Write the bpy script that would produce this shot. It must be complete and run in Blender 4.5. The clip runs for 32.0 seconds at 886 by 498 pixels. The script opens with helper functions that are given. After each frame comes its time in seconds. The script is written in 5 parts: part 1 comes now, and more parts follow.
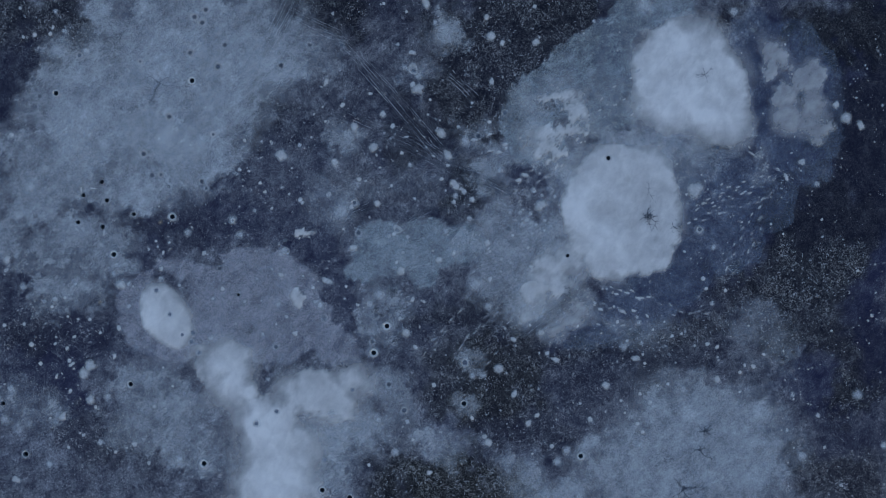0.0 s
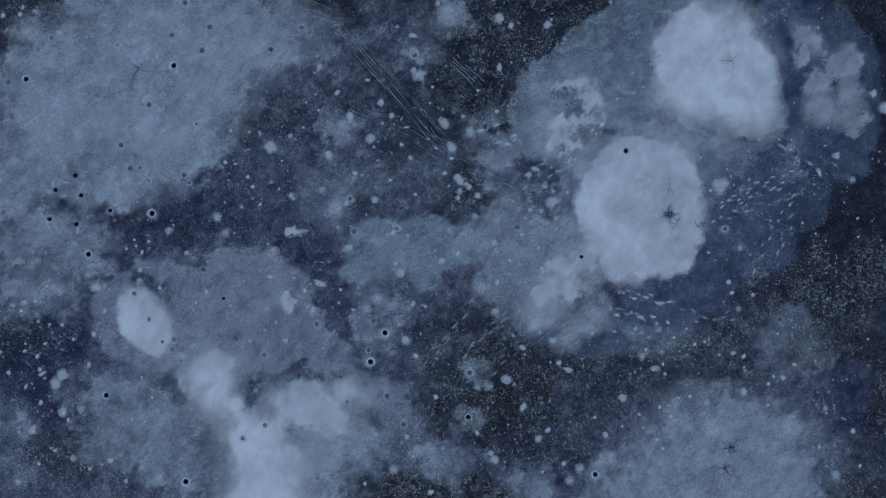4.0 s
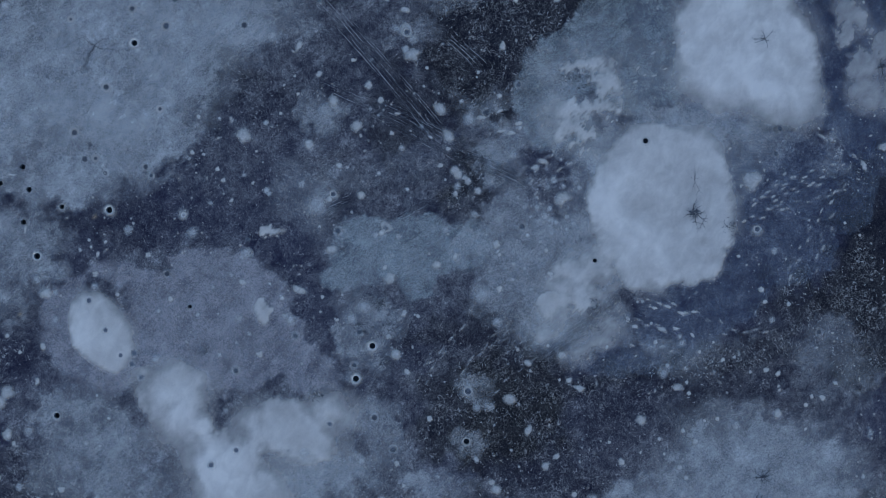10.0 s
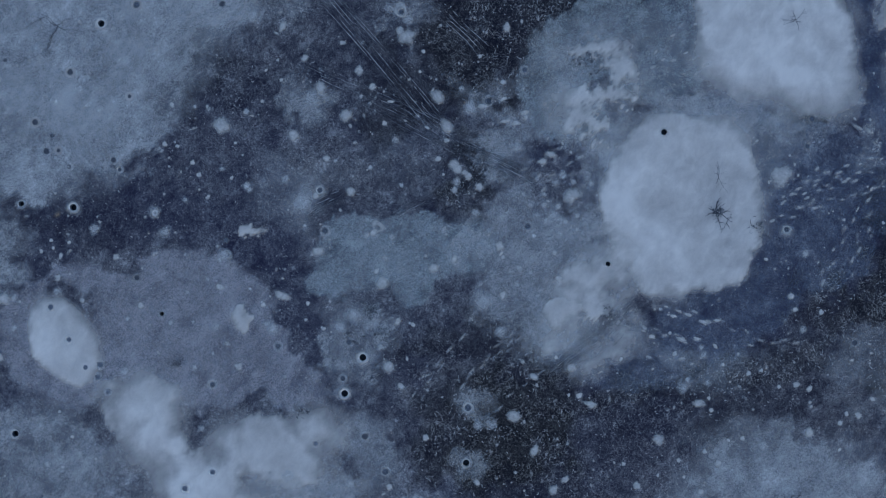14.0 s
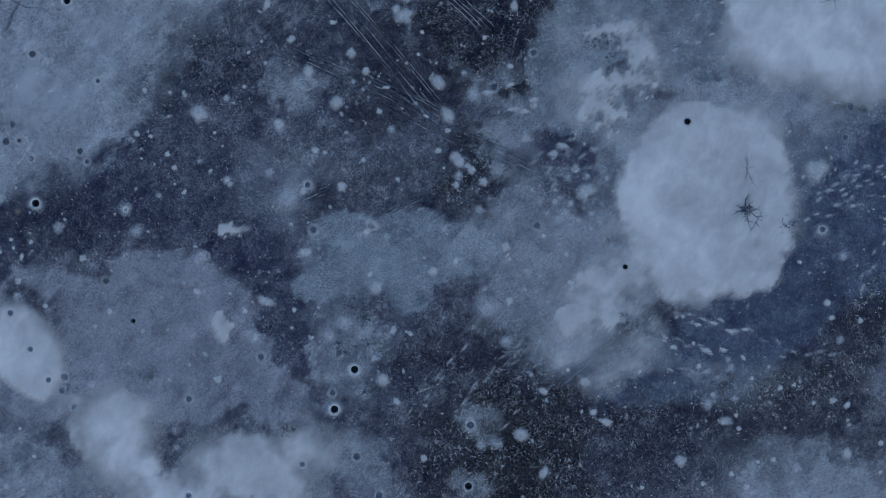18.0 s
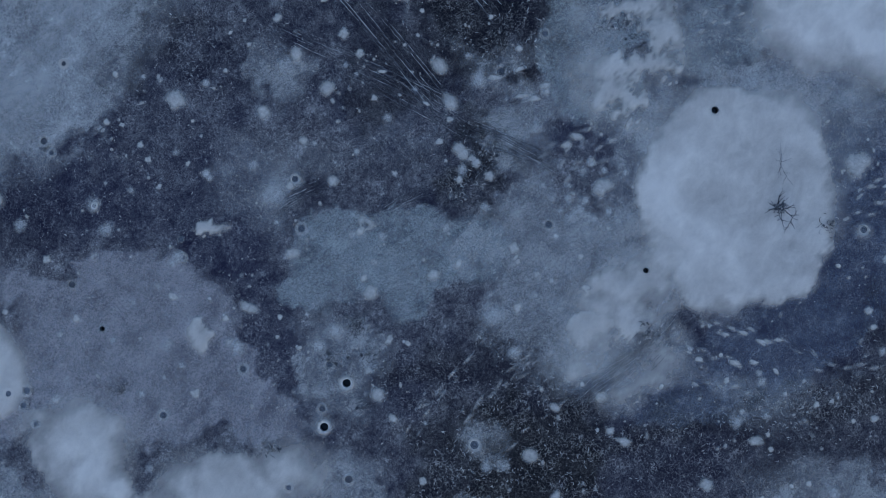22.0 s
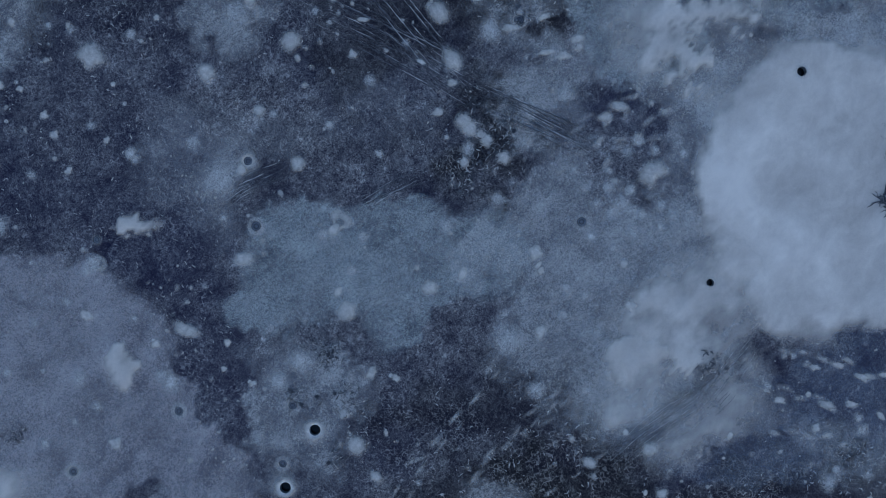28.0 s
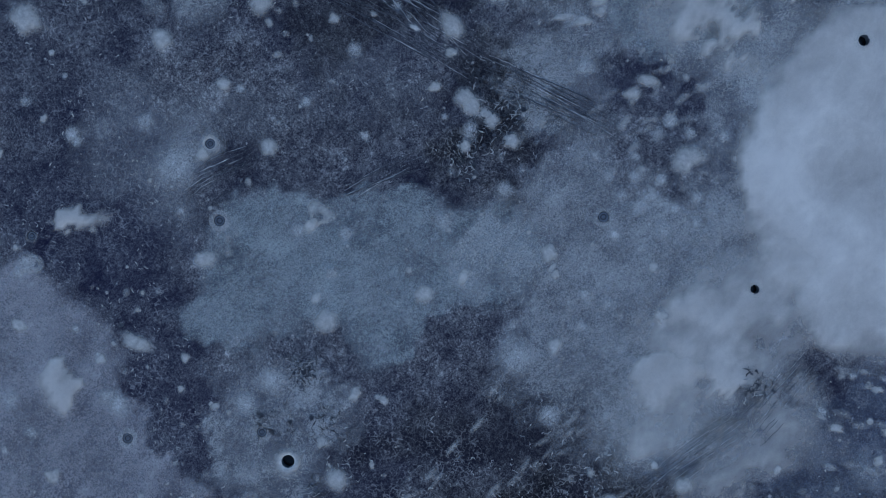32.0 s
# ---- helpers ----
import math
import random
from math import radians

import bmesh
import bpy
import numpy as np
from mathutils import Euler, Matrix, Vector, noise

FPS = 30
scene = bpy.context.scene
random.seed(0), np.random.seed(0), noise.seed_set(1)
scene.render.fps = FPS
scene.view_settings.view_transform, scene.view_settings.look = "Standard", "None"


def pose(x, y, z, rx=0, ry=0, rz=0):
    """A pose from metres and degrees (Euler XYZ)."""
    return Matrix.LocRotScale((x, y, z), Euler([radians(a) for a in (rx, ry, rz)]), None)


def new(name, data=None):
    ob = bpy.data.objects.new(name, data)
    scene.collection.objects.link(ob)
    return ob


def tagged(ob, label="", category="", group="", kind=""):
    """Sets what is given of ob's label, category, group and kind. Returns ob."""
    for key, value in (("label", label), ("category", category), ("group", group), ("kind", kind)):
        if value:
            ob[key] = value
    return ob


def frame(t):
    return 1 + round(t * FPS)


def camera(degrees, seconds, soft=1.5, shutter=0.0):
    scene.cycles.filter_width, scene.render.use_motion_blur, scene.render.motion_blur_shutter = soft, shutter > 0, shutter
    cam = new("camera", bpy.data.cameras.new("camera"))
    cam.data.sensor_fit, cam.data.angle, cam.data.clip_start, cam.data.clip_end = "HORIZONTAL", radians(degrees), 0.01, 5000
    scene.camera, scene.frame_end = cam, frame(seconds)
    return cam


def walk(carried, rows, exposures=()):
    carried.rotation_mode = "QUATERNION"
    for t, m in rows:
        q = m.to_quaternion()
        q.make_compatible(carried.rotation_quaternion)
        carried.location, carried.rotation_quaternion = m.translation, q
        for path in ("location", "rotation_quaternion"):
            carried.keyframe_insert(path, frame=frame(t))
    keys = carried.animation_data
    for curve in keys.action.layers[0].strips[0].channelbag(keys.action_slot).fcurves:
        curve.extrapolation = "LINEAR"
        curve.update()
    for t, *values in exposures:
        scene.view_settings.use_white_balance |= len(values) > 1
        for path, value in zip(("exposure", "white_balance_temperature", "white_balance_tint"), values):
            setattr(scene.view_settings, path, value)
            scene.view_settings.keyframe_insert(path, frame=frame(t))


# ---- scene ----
# ---------------------------------------------------------------- camera
cam = camera(72.0, 32.0, soft=1.0)
# seconds, x, y, height over the ice, turn in degrees
ROWS = [
    (0.0, 0.0, 0.0, 28.071, -0.0),
    (0.5, -0.021, -0.0, 27.817, 0.018),
    (1.0, -0.045, -0.0, 27.558, 0.035),
    (1.5, -0.068, -0.001, 27.296, 0.053),
    (2.0, -0.089, -0.001, 27.036, 0.071),
    (2.5, -0.107, -0.0, 26.776, 0.088),
    (3.0, -0.12, 0.001, 26.516, 0.104),
    (3.5, -0.128, 0.004, 26.087, 0.121),
    (5.5, -0.127, 0.02, 25.398, 0.18),
    (6.0, -0.118, 0.026, 24.961, 0.194),
    (6.5, -0.102, 0.034, 24.695, 0.205),
    (7.0, -0.079, 0.042, 24.429, 0.215),
    (7.5, -0.052, 0.051, 24.162, 0.224),
    (8.0, -0.025, 0.061, 23.897, 0.233),
    (8.5, 0.001, 0.07, 23.635, 0.244),
    (9.0, 0.021, 0.079, 23.372, 0.259),
    (9.5, 0.035, 0.086, 23.108, 0.277),
    (10.0, 0.047, 0.094, 22.843, 0.299),
    (10.5, 0.058, 0.101, 22.577, 0.32),
    (11.0, 0.068, 0.109, 22.314, 0.337),
    (11.5, 0.079, 0.118, 22.056, 0.349),
    (12.0, 0.091, 0.128, 21.798, 0.357),
    (12.5, 0.101, 0.137, 21.539, 0.364),
    (13.0, 0.109, 0.145, 21.277, 0.373),
    (13.5, 0.117, 0.152, 21.013, 0.382),
    (14.0, 0.123, 0.158, 20.748, 0.391),
    (14.5, 0.129, 0.164, 20.332, 0.4),
    (16.5, 0.134, 0.181, 19.65, 0.447),
    (17.0, 0.13, 0.185, 19.254, 0.464),
    (17.5, 0.123, 0.188, 19.026, 0.484),
    (18.0, 0.113, 0.191, 18.811, 0.507),
    (18.5, 0.102, 0.193, 18.61, 0.53),
    (19.0, 0.093, 0.197, 18.425, 0.552),
    (19.5, 0.087, 0.2, 18.226, 0.571),
    (20.0, 0.082, 0.204, 18.008, 0.589),
    (20.5, 0.078, 0.209, 17.793, 0.606),
    (21.0, 0.074, 0.214, 17.566, 0.622),
    (21.5, 0.072, 0.219, 17.315, 0.637),
    (22.0, 0.069, 0.225, 17.033, 0.652),
    (22.5, 0.067, 0.231, 16.726, 0.665),
    (23.0, 0.065, 0.239, 16.397, 0.677),
    (23.5, 0.062, 0.248, 16.051, 0.688),
    (24.0, 0.06, 0.257, 15.692, 0.698),
    (24.5, 0.058, 0.267, 15.33, 0.707),
    (25.0, 0.057, 0.276, 14.968, 0.718),
    (25.5, 0.058, 0.285, 14.398, 0.729),
    (27.5, 0.073, 0.318, 13.459, 0.783),
    (28.0, 0.078, 0.323, 12.928, 0.802),
    (28.5, 0.083, 0.326, 12.608, 0.823),
    (29.0, 0.09, 0.327, 12.316, 0.847),
    (29.5, 0.097, 0.326, 12.052, 0.874),
    (30.0, 0.105, 0.324, 11.818, 0.903),
    (30.5, 0.113, 0.321, 11.585, 0.932),
    (31.0, 0.121, 0.318, 11.347, 0.961),
    (31.5, 0.128, 0.315, 11.133, 0.991),
    (32.0, 0.136, 0.313, 10.966, 1.018),
]
walk(cam, [(t, pose(x, y, z, 0, 0, turn)) for t, x, y, z, turn in ROWS], [(0.0, 0.19, 5520.0, 10.0), (32.0, 0.07, 5400.0, 10.0)])

# ---------------------------------------------------------------- light: an overcast winter dusk
world = bpy.data.worlds.new("winter_sky")
scene.world = world
world.use_nodes = True
wn = world.node_tree.nodes
sky = wn.new("ShaderNodeTexSky")
sky.sky_type = "NISHITA"
sky.sun_disc = False
sky.sun_elevation = radians(16)
sky.sun_rotation = radians(140)
sky.air_density = 1.0
sky.dust_density = 0.8
sky.ozone_density = 1.6
world.node_tree.links.new(sky.outputs[0], wn["Background"].inputs[0])
wn["Background"].inputs[1].default_value = 0.13
sun_data = bpy.data.lights.new("sun", "SUN")
sun_data.energy = 0.5
sun_data.angle = radians(14)
sun_data.color = (1.0, 0.95, 0.9)
sun = new("sun", sun_data)
sun.matrix_world = pose(0, 0, 60, 58, 0, -40)

# ---------------------------------------------------------------- number fields
rng = np.random.default_rng(7)
LATTICE = rng.random((16, 256, 256)) * 2 * math.pi
SLOPE_X, SLOPE_Y = np.cos(LATTICE), np.sin(LATTICE)


def gradient_noise(x, y, seed):
    """Smooth noise about 0.5 with no grid to be seen."""
    xi, yi = np.floor(x).astype(int), np.floor(y).astype(int)
    u, v = x - xi, y - yi
    su, sv = u * u * u * (u * (6 * u - 15) + 10), v * v * v * (v * (6 * v - 15) + 10)
    gx, gy = SLOPE_X[seed % 16], SLOPE_Y[seed % 16]

    def corner(i, j):
        p, q = (xi + i) % 256, (yi + j) % 256
        return gx[p, q] * (u - i) + gy[p, q] * (v - j)

    low = corner(0, 0) * (1 - su) + corner(1, 0) * su
    high = corner(0, 1) * (1 - su) + corner(1, 1) * su
    return 0.5 + 0.95 * (low * (1 - sv) + high * sv)


def fbm(x, y, scale, seed, octaves=5, gain=0.55):
    """Fractal noise about zero, scale in waves a metre."""
    total, amp, norm = 0.0, 1.0, 0.0
    for k in range(octaves):
        total = total + amp * (gradient_noise(x * scale + 37.7 * k, y * scale + 11.3 * k, seed + k) - 0.5)
        norm += amp
        x, y = 0.8 * x - 0.6 * y, 0.6 * x + 0.8 * y
        amp, scale = amp * gain, scale * 2.03
    return 4 * total / norm


def smooth(lo, hi, v):
    s = np.clip((v - lo) / (hi - lo), 0, 1)
    return s * s * (3 - 2 * s)


def lobe(x, y, cx, cy, rx, ry, turn):
    """1 in the middle of an ellipse, 0 at its rim, negative outside; a metre of slope near the rim is kept."""
    a = radians(turn)
    u, v = (x - cx) * math.cos(a) + (y - cy) * math.sin(a), (y - cy) * math.cos(a) - (x - cx) * math.sin(a)
    return (1 - np.sqrt((u / rx) ** 2 + (v / ry) ** 2)) * min(rx, ry)


def union(x, y, lobes, blend=0.35):
    """Depth in metres inside a soft union of ellipses."""
    total = 0.0
    for one in lobes:
        total = total + np.exp(np.clip(lobe(x, y, *one) / blend, -40, 40))
    return blend * np.log(total + 1e-12)


def warped(x, y, seed, far=0.9, near=0.25):
    return (x + far * fbm(x, y, 0.28, seed, 3) + near * fbm(x, y, 1.3, seed + 3, 6, 0.65),
            y + far * fbm(x, y, 0.28, seed + 5, 3) + near * fbm(x, y, 1.3, seed + 8, 6, 0.65))


# stretches of the lake, one laid over the other: frost on the ice, ridged crust, blueness of the ice below
STRETCHES = []


def stretch(x, y, rx, ry, turn, frost, crust, blue, soft=0.6):
    STRETCHES.append((x, y, rx, ry, turn, frost, crust, blue, soft))


stretch(12.90, 1.07, 3.90, 2.99, 0, 0.057, 0.1, 0.9)
stretch(10.30, -2.06, 3.64, 1.30, 8, 0.057, 0.2, 0.9)
stretch(16.02, 6.79, 2.99, 3.90, 0, 0.04, 0.1, 0.95)
stretch(7.96, 7.05, 1.56, 2.86, 0, 0.069, 0.1, 0.8)
stretch(6.66, -3.88, 2.08, 0.78, 0, 0.057, 0.2, 0.8)
stretch(-3.75, 7.31, 3.38, 2.34, 0, 0.115, 0.3, 0.6)
stretch(-4.79, 9.39, 2.34, 0.91, 0, 0.161, 0.3, 0.6)
stretch(-4.79, 4.19, 4.94, 1.95, 0, 0.086, 0.6, 0.75)
stretch(-8.43, 3.93, 1.82, 1.69, 0, 0.098, 0.6, 0.7)
stretch(-9.47, 1.59, 3.12, 1.17, 0, 0.069, 0.7, 0.85)
stretch(-5.83, 0.29, 1.56, 1.69, 0, 0.057, 0.7, 0.85)
stretch(-7.39, 1.33, 1.56, 1.04, 0, 0.069, 0.6, 0.8)
stretch(-1.14, 2.63, 2.47, 0.83, 0, 0.115, 0.3, 0.6)
stretch(-3.75, 2.89, 1.69, 1.17, 0, 0.149, 0.3, 0.6)
stretch(-18.83, 10.17, 3.12, 1.95, 0, 0.008, 0.9, 0.25)
stretch(-19.87, 8.09, 1.43, 1.95, 0, 0.02, 0.5, 0.6)
stretch(-20.08, 6.27, 0.73, 1.30, 0, 0.02, 0.5, 0.7)
stretch(-14.62, 10.82, 0.57, 0.68, 0, 0.057, 0.4, 0.8)
stretch(-4.53, 11.08, 3.25, 0.99, 0, 0.008, 0.8, 0.2)
stretch(-1.14, 10.43, 2.34, 1.30, 0, 0.045, 0.6, 0.6)
stretch(3.02, 9.65, 4.16, 2.47, 0, 0.01, 0.9, 0.25)
stretch(6.14, 10.95, 2.86, 1.17, 0, 0.008, 0.9, 0.2)
stretch(12.64, 11.08, 0.83, 0.88, 0, 0.008, 0.8, 0.3)
stretch(1.98, 7.57, 2.21, 1.61, 0, 0.014, 0.9, 0.3)
stretch(0.42, 6.53, 1.43, 1.61, 0, 0.014, 0.7, 0.2)
stretch(-1.53, 5.44, 1.69, 1.04, 0, 0.03, 0.4, 0.35)
stretch(-7.39, 5.88, 1.61, 0.94, 0, 0.012, 0.8, 0.3)
stretch(-8.95, 5.49, 0.57, 0.78, 0, 0.057, 0.6, 0.7)
stretch(-5.57, 5.62, 1.82, 1.35, 0, 0.057, 0.8, 0.6)
stretch(-13.24, 0.55, 1.69, 1.09, 0, 0.02, 0.5, 0.6)
stretch(-11.55, 1.12, 1.69, 0.78, 0, 0.03, 0.6, 0.7)
stretch(-13.89, -0.75, 1.30, 0.68, 0, 0.057, 0.5, 0.8)
stretch(-15.19, -1.53, 0.78, 0.65, 0, 0.069, 0.6, 0.6)
stretch(1.40, 2.76, 0.83, 1.14, 0, 0.02, 0.9, 0.2)
stretch(5.23, 2.37, 1.04, 1.56, 0, 0.081, 0.4, 0.8)
stretch(3.54, 3.46, 1.20, 0.73, 0, 0.04, 0.4, 0.85)
stretch(7.96, 8.87, 0.78, 2.08, 0, 0.03, 0.3, 0.9)
stretch(-4.27, -2.58, 1.69, 1.69, 0, 0.04, 0.8, 0.8)
stretch(-5.31, -4.14, 1.43, 0.88, 0, 0.057, 0.6, 0.8)
stretch(-3.75, -5.18, 0.65, 0.91, 0, 0.069, 0.7, 0.8)
stretch(-1.14, -3.10, 1.69, 1.43, 0, 0.057, 0.8, 0.8)
stretch(1.72, -3.10, 3.12, 1.35, 0, 0.03, 0.8, 0.4)
stretch(3.02, -6.48, 3.25, 2.55, 0, 0.012, 0.85, 0.12)
stretch(1.20, -10.77, 2.73, 1.25, 0, 0.003, 1, 0)
stretch(-0.49, -6.48, 1.09, 1.95, 0, 0.025, 0.95, 0.3)
stretch(-1.79, -10.25, 1.69, 1.43, 0, 0.025, 0.95, 0.3)
stretch(-3.23, -8.69, 1.69, 1.09, 0, 0.115, 0.8, 0.6)
stretch(5.62, -5.18, 2.60, 0.83, 0, 0.018, 0.85, 0.3)
stretch(5.88, -6.48, 1.43, 1.30, 0, 0.069, 0.8, 0.7)
stretch(9.52, -4.45, 3.38, 0.88, 8, 0.016, 0.85, 0.3)
stretch(4.58, -8.43, 1.95, 1.09, 0, 0.03, 0.85, 0.5)
stretch(3.80, -10.38, 1.56, 1.09, 0, 0.161, 0.5, 0.8)
stretch(0.16, -9.08, 1.61, 1.09, 0, 0.138, 0.6, 0.8)
stretch(19.80, 5.75, 1.95, 7.80, 0, 0.01, 0.3, 0.4)
stretch(18.63, 9.91, 2.08, 1.82, 0, 0.006, 0.5, 0.15)
stretch(17.33, 0.42, 2.21, 1.72, 0, 0.01, 0.35, 0.3)
stretch(14.20, -1.22, 2.99, 0.73, 20, 0.012, 1, 0.2)
stretch(16.80, -1.53, 2.08, 1.61, 0, 0.012, 1, 0.2)
stretch(13.16, -3.10, 1.95, 1.09, 0, 0.03, 0.95, 0.3)
stretch(18.37, -1.01, 1.35, 1.46, 0, 0.01, 1, 0.2)
stretch(14.46, -3.49, 1.56, 1.09, 0, 0.04, 0.8, 0.6)
stretch(17.85, -4.79, 3.25, 1.95, 0, 0.012, 0.7, 0.25)
stretch(19.80, -4.14, 1.14, 2.86, 0, 0.012, 0.25, 0.7)
stretch(16.80, -6.61, 2.21, 1.30, 0, 0.045, 0.3, 0.95)
stretch(18.63, -6.48, 1.04, 1.30, 0, 0.012, 0.8, 0.2)
stretch(19.15, -8.30, 1.56, 1.04, 0, 0.03, 0.5, 0.7)
stretch(18.50, -10.51, 2.34, 1.43, 0, 0.02, 0.9, 0.3)
stretch(20.19, -1.01, 1.04, 2.08, 0, 0.03, 0.25, 0.95)
stretch(-17.53, -4.01, 3.64, 1.56, 0, 0.018, 0.85, 0.7)
stretch(-16.75, -6.01, 1.87, 1.04, 0, 0.022, 0.4, 0.95)
stretch(-19.35, -4.45, 1.43, 1.30, 0, 0.018, 0.9, 0.5)
stretch(-18.83, -6.87, 1.87, 1.61, 0, 0.03, 0.7, 0.8)
stretch(-15.19, -8.69, 3.12, 1.87, 0, 0.04, 1, 0.45)
stretch(-17.27, -8.43, 1.61, 1.35, 0, 0.035, 0.95, 0.6)
stretch(-13.63, -9.99, 1.72, 1.09, 0, 0.025, 0.95, 0.5)
stretch(-19.35, -9.73, 1.61, 1.35, 0, 0.172, 0.6, 0.8)
stretch(-16.75, -10.77, 2.86, 1.04, 0, 0.115, 0.8, 0.7)
stretch(-20.08, -1.53, 0.68, 2.47, 0, 0.022, 0.6, 0.7)
stretch(-13.76, -6.74, 1.87, 1.61, 0, 0.161, 0.6, 0.7)
stretch(-12.33, -8.43, 1.61, 1.61, 0, 0.172, 0.6, 0.7)
stretch(-12.59, -6.48, 1.61, 1.87, 0, 0.161, 0.4, 0.7)
stretch(-11.55, -10.77, 2.21, 1.04, 0, 0.149, 0.5, 0.7)
stretch(-13.89, -5.18, 1.61, 0.83, 0, 0.103, 0.5, 0.8)
stretch(16.02, 2.50, 1.04, 0.78, 0, 0.02, 0.6, 0.6)
stretch(18.11, 2.37, 1.61, 1.14, 0, 0.008, 0.3, 0.3)
stretch(0.94, -11.11, 3.38, 1.35, 0, 0.002, 1, 0)
stretch(9.26, -5.75, 3.38, 0.68, 6, 0.014, 0.8, 0.45)
stretch(7.18, -6.61, 1.04, 0.78, 0, 0.03, 0.8, 0.6)


def ice_fields(x, y):
    """Frost, crust and blueness of the bare ice at places."""
    wx, wy = warped(x, y, 2, 0.8, 0.6)
    mottled = fbm(x, y, 1.3, 9, 6, 0.7)
    frost, crust, blue = 0.14 + 0 * x, 0.3 + 0 * x, 0.65 + 0 * x
    for cx, cy, rx, ry, a, f, c, b, soft in STRETCHES:
        w = smooth(-soft, soft, lobe(wx, wy, cx, cy, rx, ry, a))
        frost, crust, blue = frost + w * (f - frost), crust + w * (c - crust), blue + w * (b - blue)
    frost = frost * (1 + 0.35 * fbm(x, y, 0.35, 4, 4) + 0.55 * mottled) + 0.012 * mottled
    return np.clip(frost, 0.002, 0.9), np.clip(crust, 0, 1), np.clip(blue, 0, 1)


def frost_field(x, y):
    return ice_fields(x, y)[0]


def crust_field(x, y):
    return ice_fields(x, y)[1]


# ---------------------------------------------------------------- materials
def material(name):
    m = bpy.data.materials.new(name)
    m.use_nodes = True
    nt = m.node_tree
    return m, nt, nt.nodes["Principled BSDF"]


def node(nt, kind, **inputs):
    n = nt.nodes.new(kind)
    for key, value in inputs.items():
        n.inputs[key.replace("_", " ")].default_value = value
    return n


def math_node(nt, op, a, b=None, clamp=False):
    n = nt.nodes.new("ShaderNodeMath")
    n.operation, n.use_clamp = op, clamp
    for k, v in enumerate((a, b)):
        if v is None:
            continue
        if isinstance(v, (int, float)):
            n.inputs[k].default_value = v
        else:
            nt.links.new(v, n.inputs[k])
    return n.outputs[0]


def noise_node(nt, scale, detail=4, rough=0.6, distortion=0.0, stretch=(1, 1, 1, 0)):
    """Noise cut on a slant, so that no two layers share a grain."""
    n = node(nt, "ShaderNodeTexNoise", Scale=scale, Detail=detail, Roughness=rough, Distortion=distortion)
    g = nt.nodes.new("ShaderNodeNewGeometry")
    mp = nt.nodes.new("ShaderNodeMapping")
    mp.inputs["Scale"].default_value = stretch[:3]
    mp.inputs["Rotation"].default_value = (0.65, 0.45, radians(23 + 61 * (scale % 3)))
    turn = nt.nodes.new("ShaderNodeVectorRotate")
    turn.rotation_type = "Z_AXIS"
    turn.inputs["Angle"].default_value = -radians(stretch[3])
    nt.links.new(g.outputs["Position"], turn.inputs["Vector"])
    nt.links.new(turn.outputs[0], mp.inputs[0])
    nt.links.new(mp.outputs[0], n.inputs["Vector"])
    return n.outputs["Fac"]


def attribute(nt, name):
    n = nt.nodes.new("ShaderNodeAttribute")
    n.attribute_name = name
    return n.outputs["Fac"]


def ramp(nt, fac, lo, hi):
    n = nt.nodes.new("ShaderNodeMapRange")
    n.interpolation_type = "SMOOTHSTEP"
    n.inputs["From Min"].default_value, n.inputs["From Max"].default_value = lo, hi
    nt.links.new(fac, n.inputs["Value"])
    return n.outputs[0]


def mix_colour(nt, fac, a, b):
    n = nt.nodes.new("ShaderNodeMix")
    n.data_type = "RGBA"
    if isinstance(fac, float):
        n.inputs[0].default_value = fac
    else:
        nt.links.new(fac, n.inputs[0])
    for k, v in ((6, a), (7, b)):
        if isinstance(v, tuple):
            n.inputs[k].default_value = (*v, 1)
        else:
            nt.links.new(v, n.inputs[k])
    return n.outputs[2]


def bump(nt, bsdf, height, strength, distance):
    b = node(nt, "ShaderNodeBump", Strength=strength, Distance=distance)
    nt.links.new(height, b.inputs["Height"])
    nt.links.new(b.outputs[0], bsdf.inputs["Normal"])


def centred(nt, value, gain):
    return math_node(nt, "MULTIPLY", math_node(nt, "SUBTRACT", value, 0.5), gain)


def curl_lines(nt, scale, width, lo, hi):
    """Thin broken curls: crests of a twisted noise, kept only in scattered places."""
    crest = math_node(nt, "ABSOLUTE", math_node(nt, "SUBTRACT", noise_node(nt, scale, 3, 0.6, 1.8), 0.5))
    crest = math_node(nt, "SUBTRACT", 1.0, ramp(nt, crest, width * 0.2, width))
    return math_node(nt, "MULTIPLY", crest, ramp(nt, noise_node(nt, scale * 0.45, 3, 0.6), lo, hi))


def worms(nt, scale, width):
    """A broken net of short crooked ridges."""
    g = nt.nodes.new("ShaderNodeNewGeometry")
    push = node(nt, "ShaderNodeTexNoise", Scale=scale * 0.9, Detail=2.0)
    nt.links.new(g.outputs["Position"], push.inputs["Vector"])
    add = nt.nodes.new("ShaderNodeVectorMath")
    add.operation = "MULTIPLY_ADD"
    nt.links.new(push.outputs["Color"], add.inputs[0])
    add.inputs[1].default_value = (0.9 / scale, 0.9 / scale, 0)
    nt.links.new(g.outputs["Position"], add.inputs[2])
    cells = node(nt, "ShaderNodeTexVoronoi", Scale=scale)
    cells.feature = "DISTANCE_TO_EDGE"
    nt.links.new(add.outputs[0], cells.inputs["Vector"])
    line = math_node(nt, "SUBTRACT", 1.0, ramp(nt, cells.outputs["Distance"], width * 0.3, width))
    return math_node(nt, "MULTIPLY", line, ramp(nt, noise_node(nt, scale * 0.8, 3, 0.65), 0.47, 0.58))


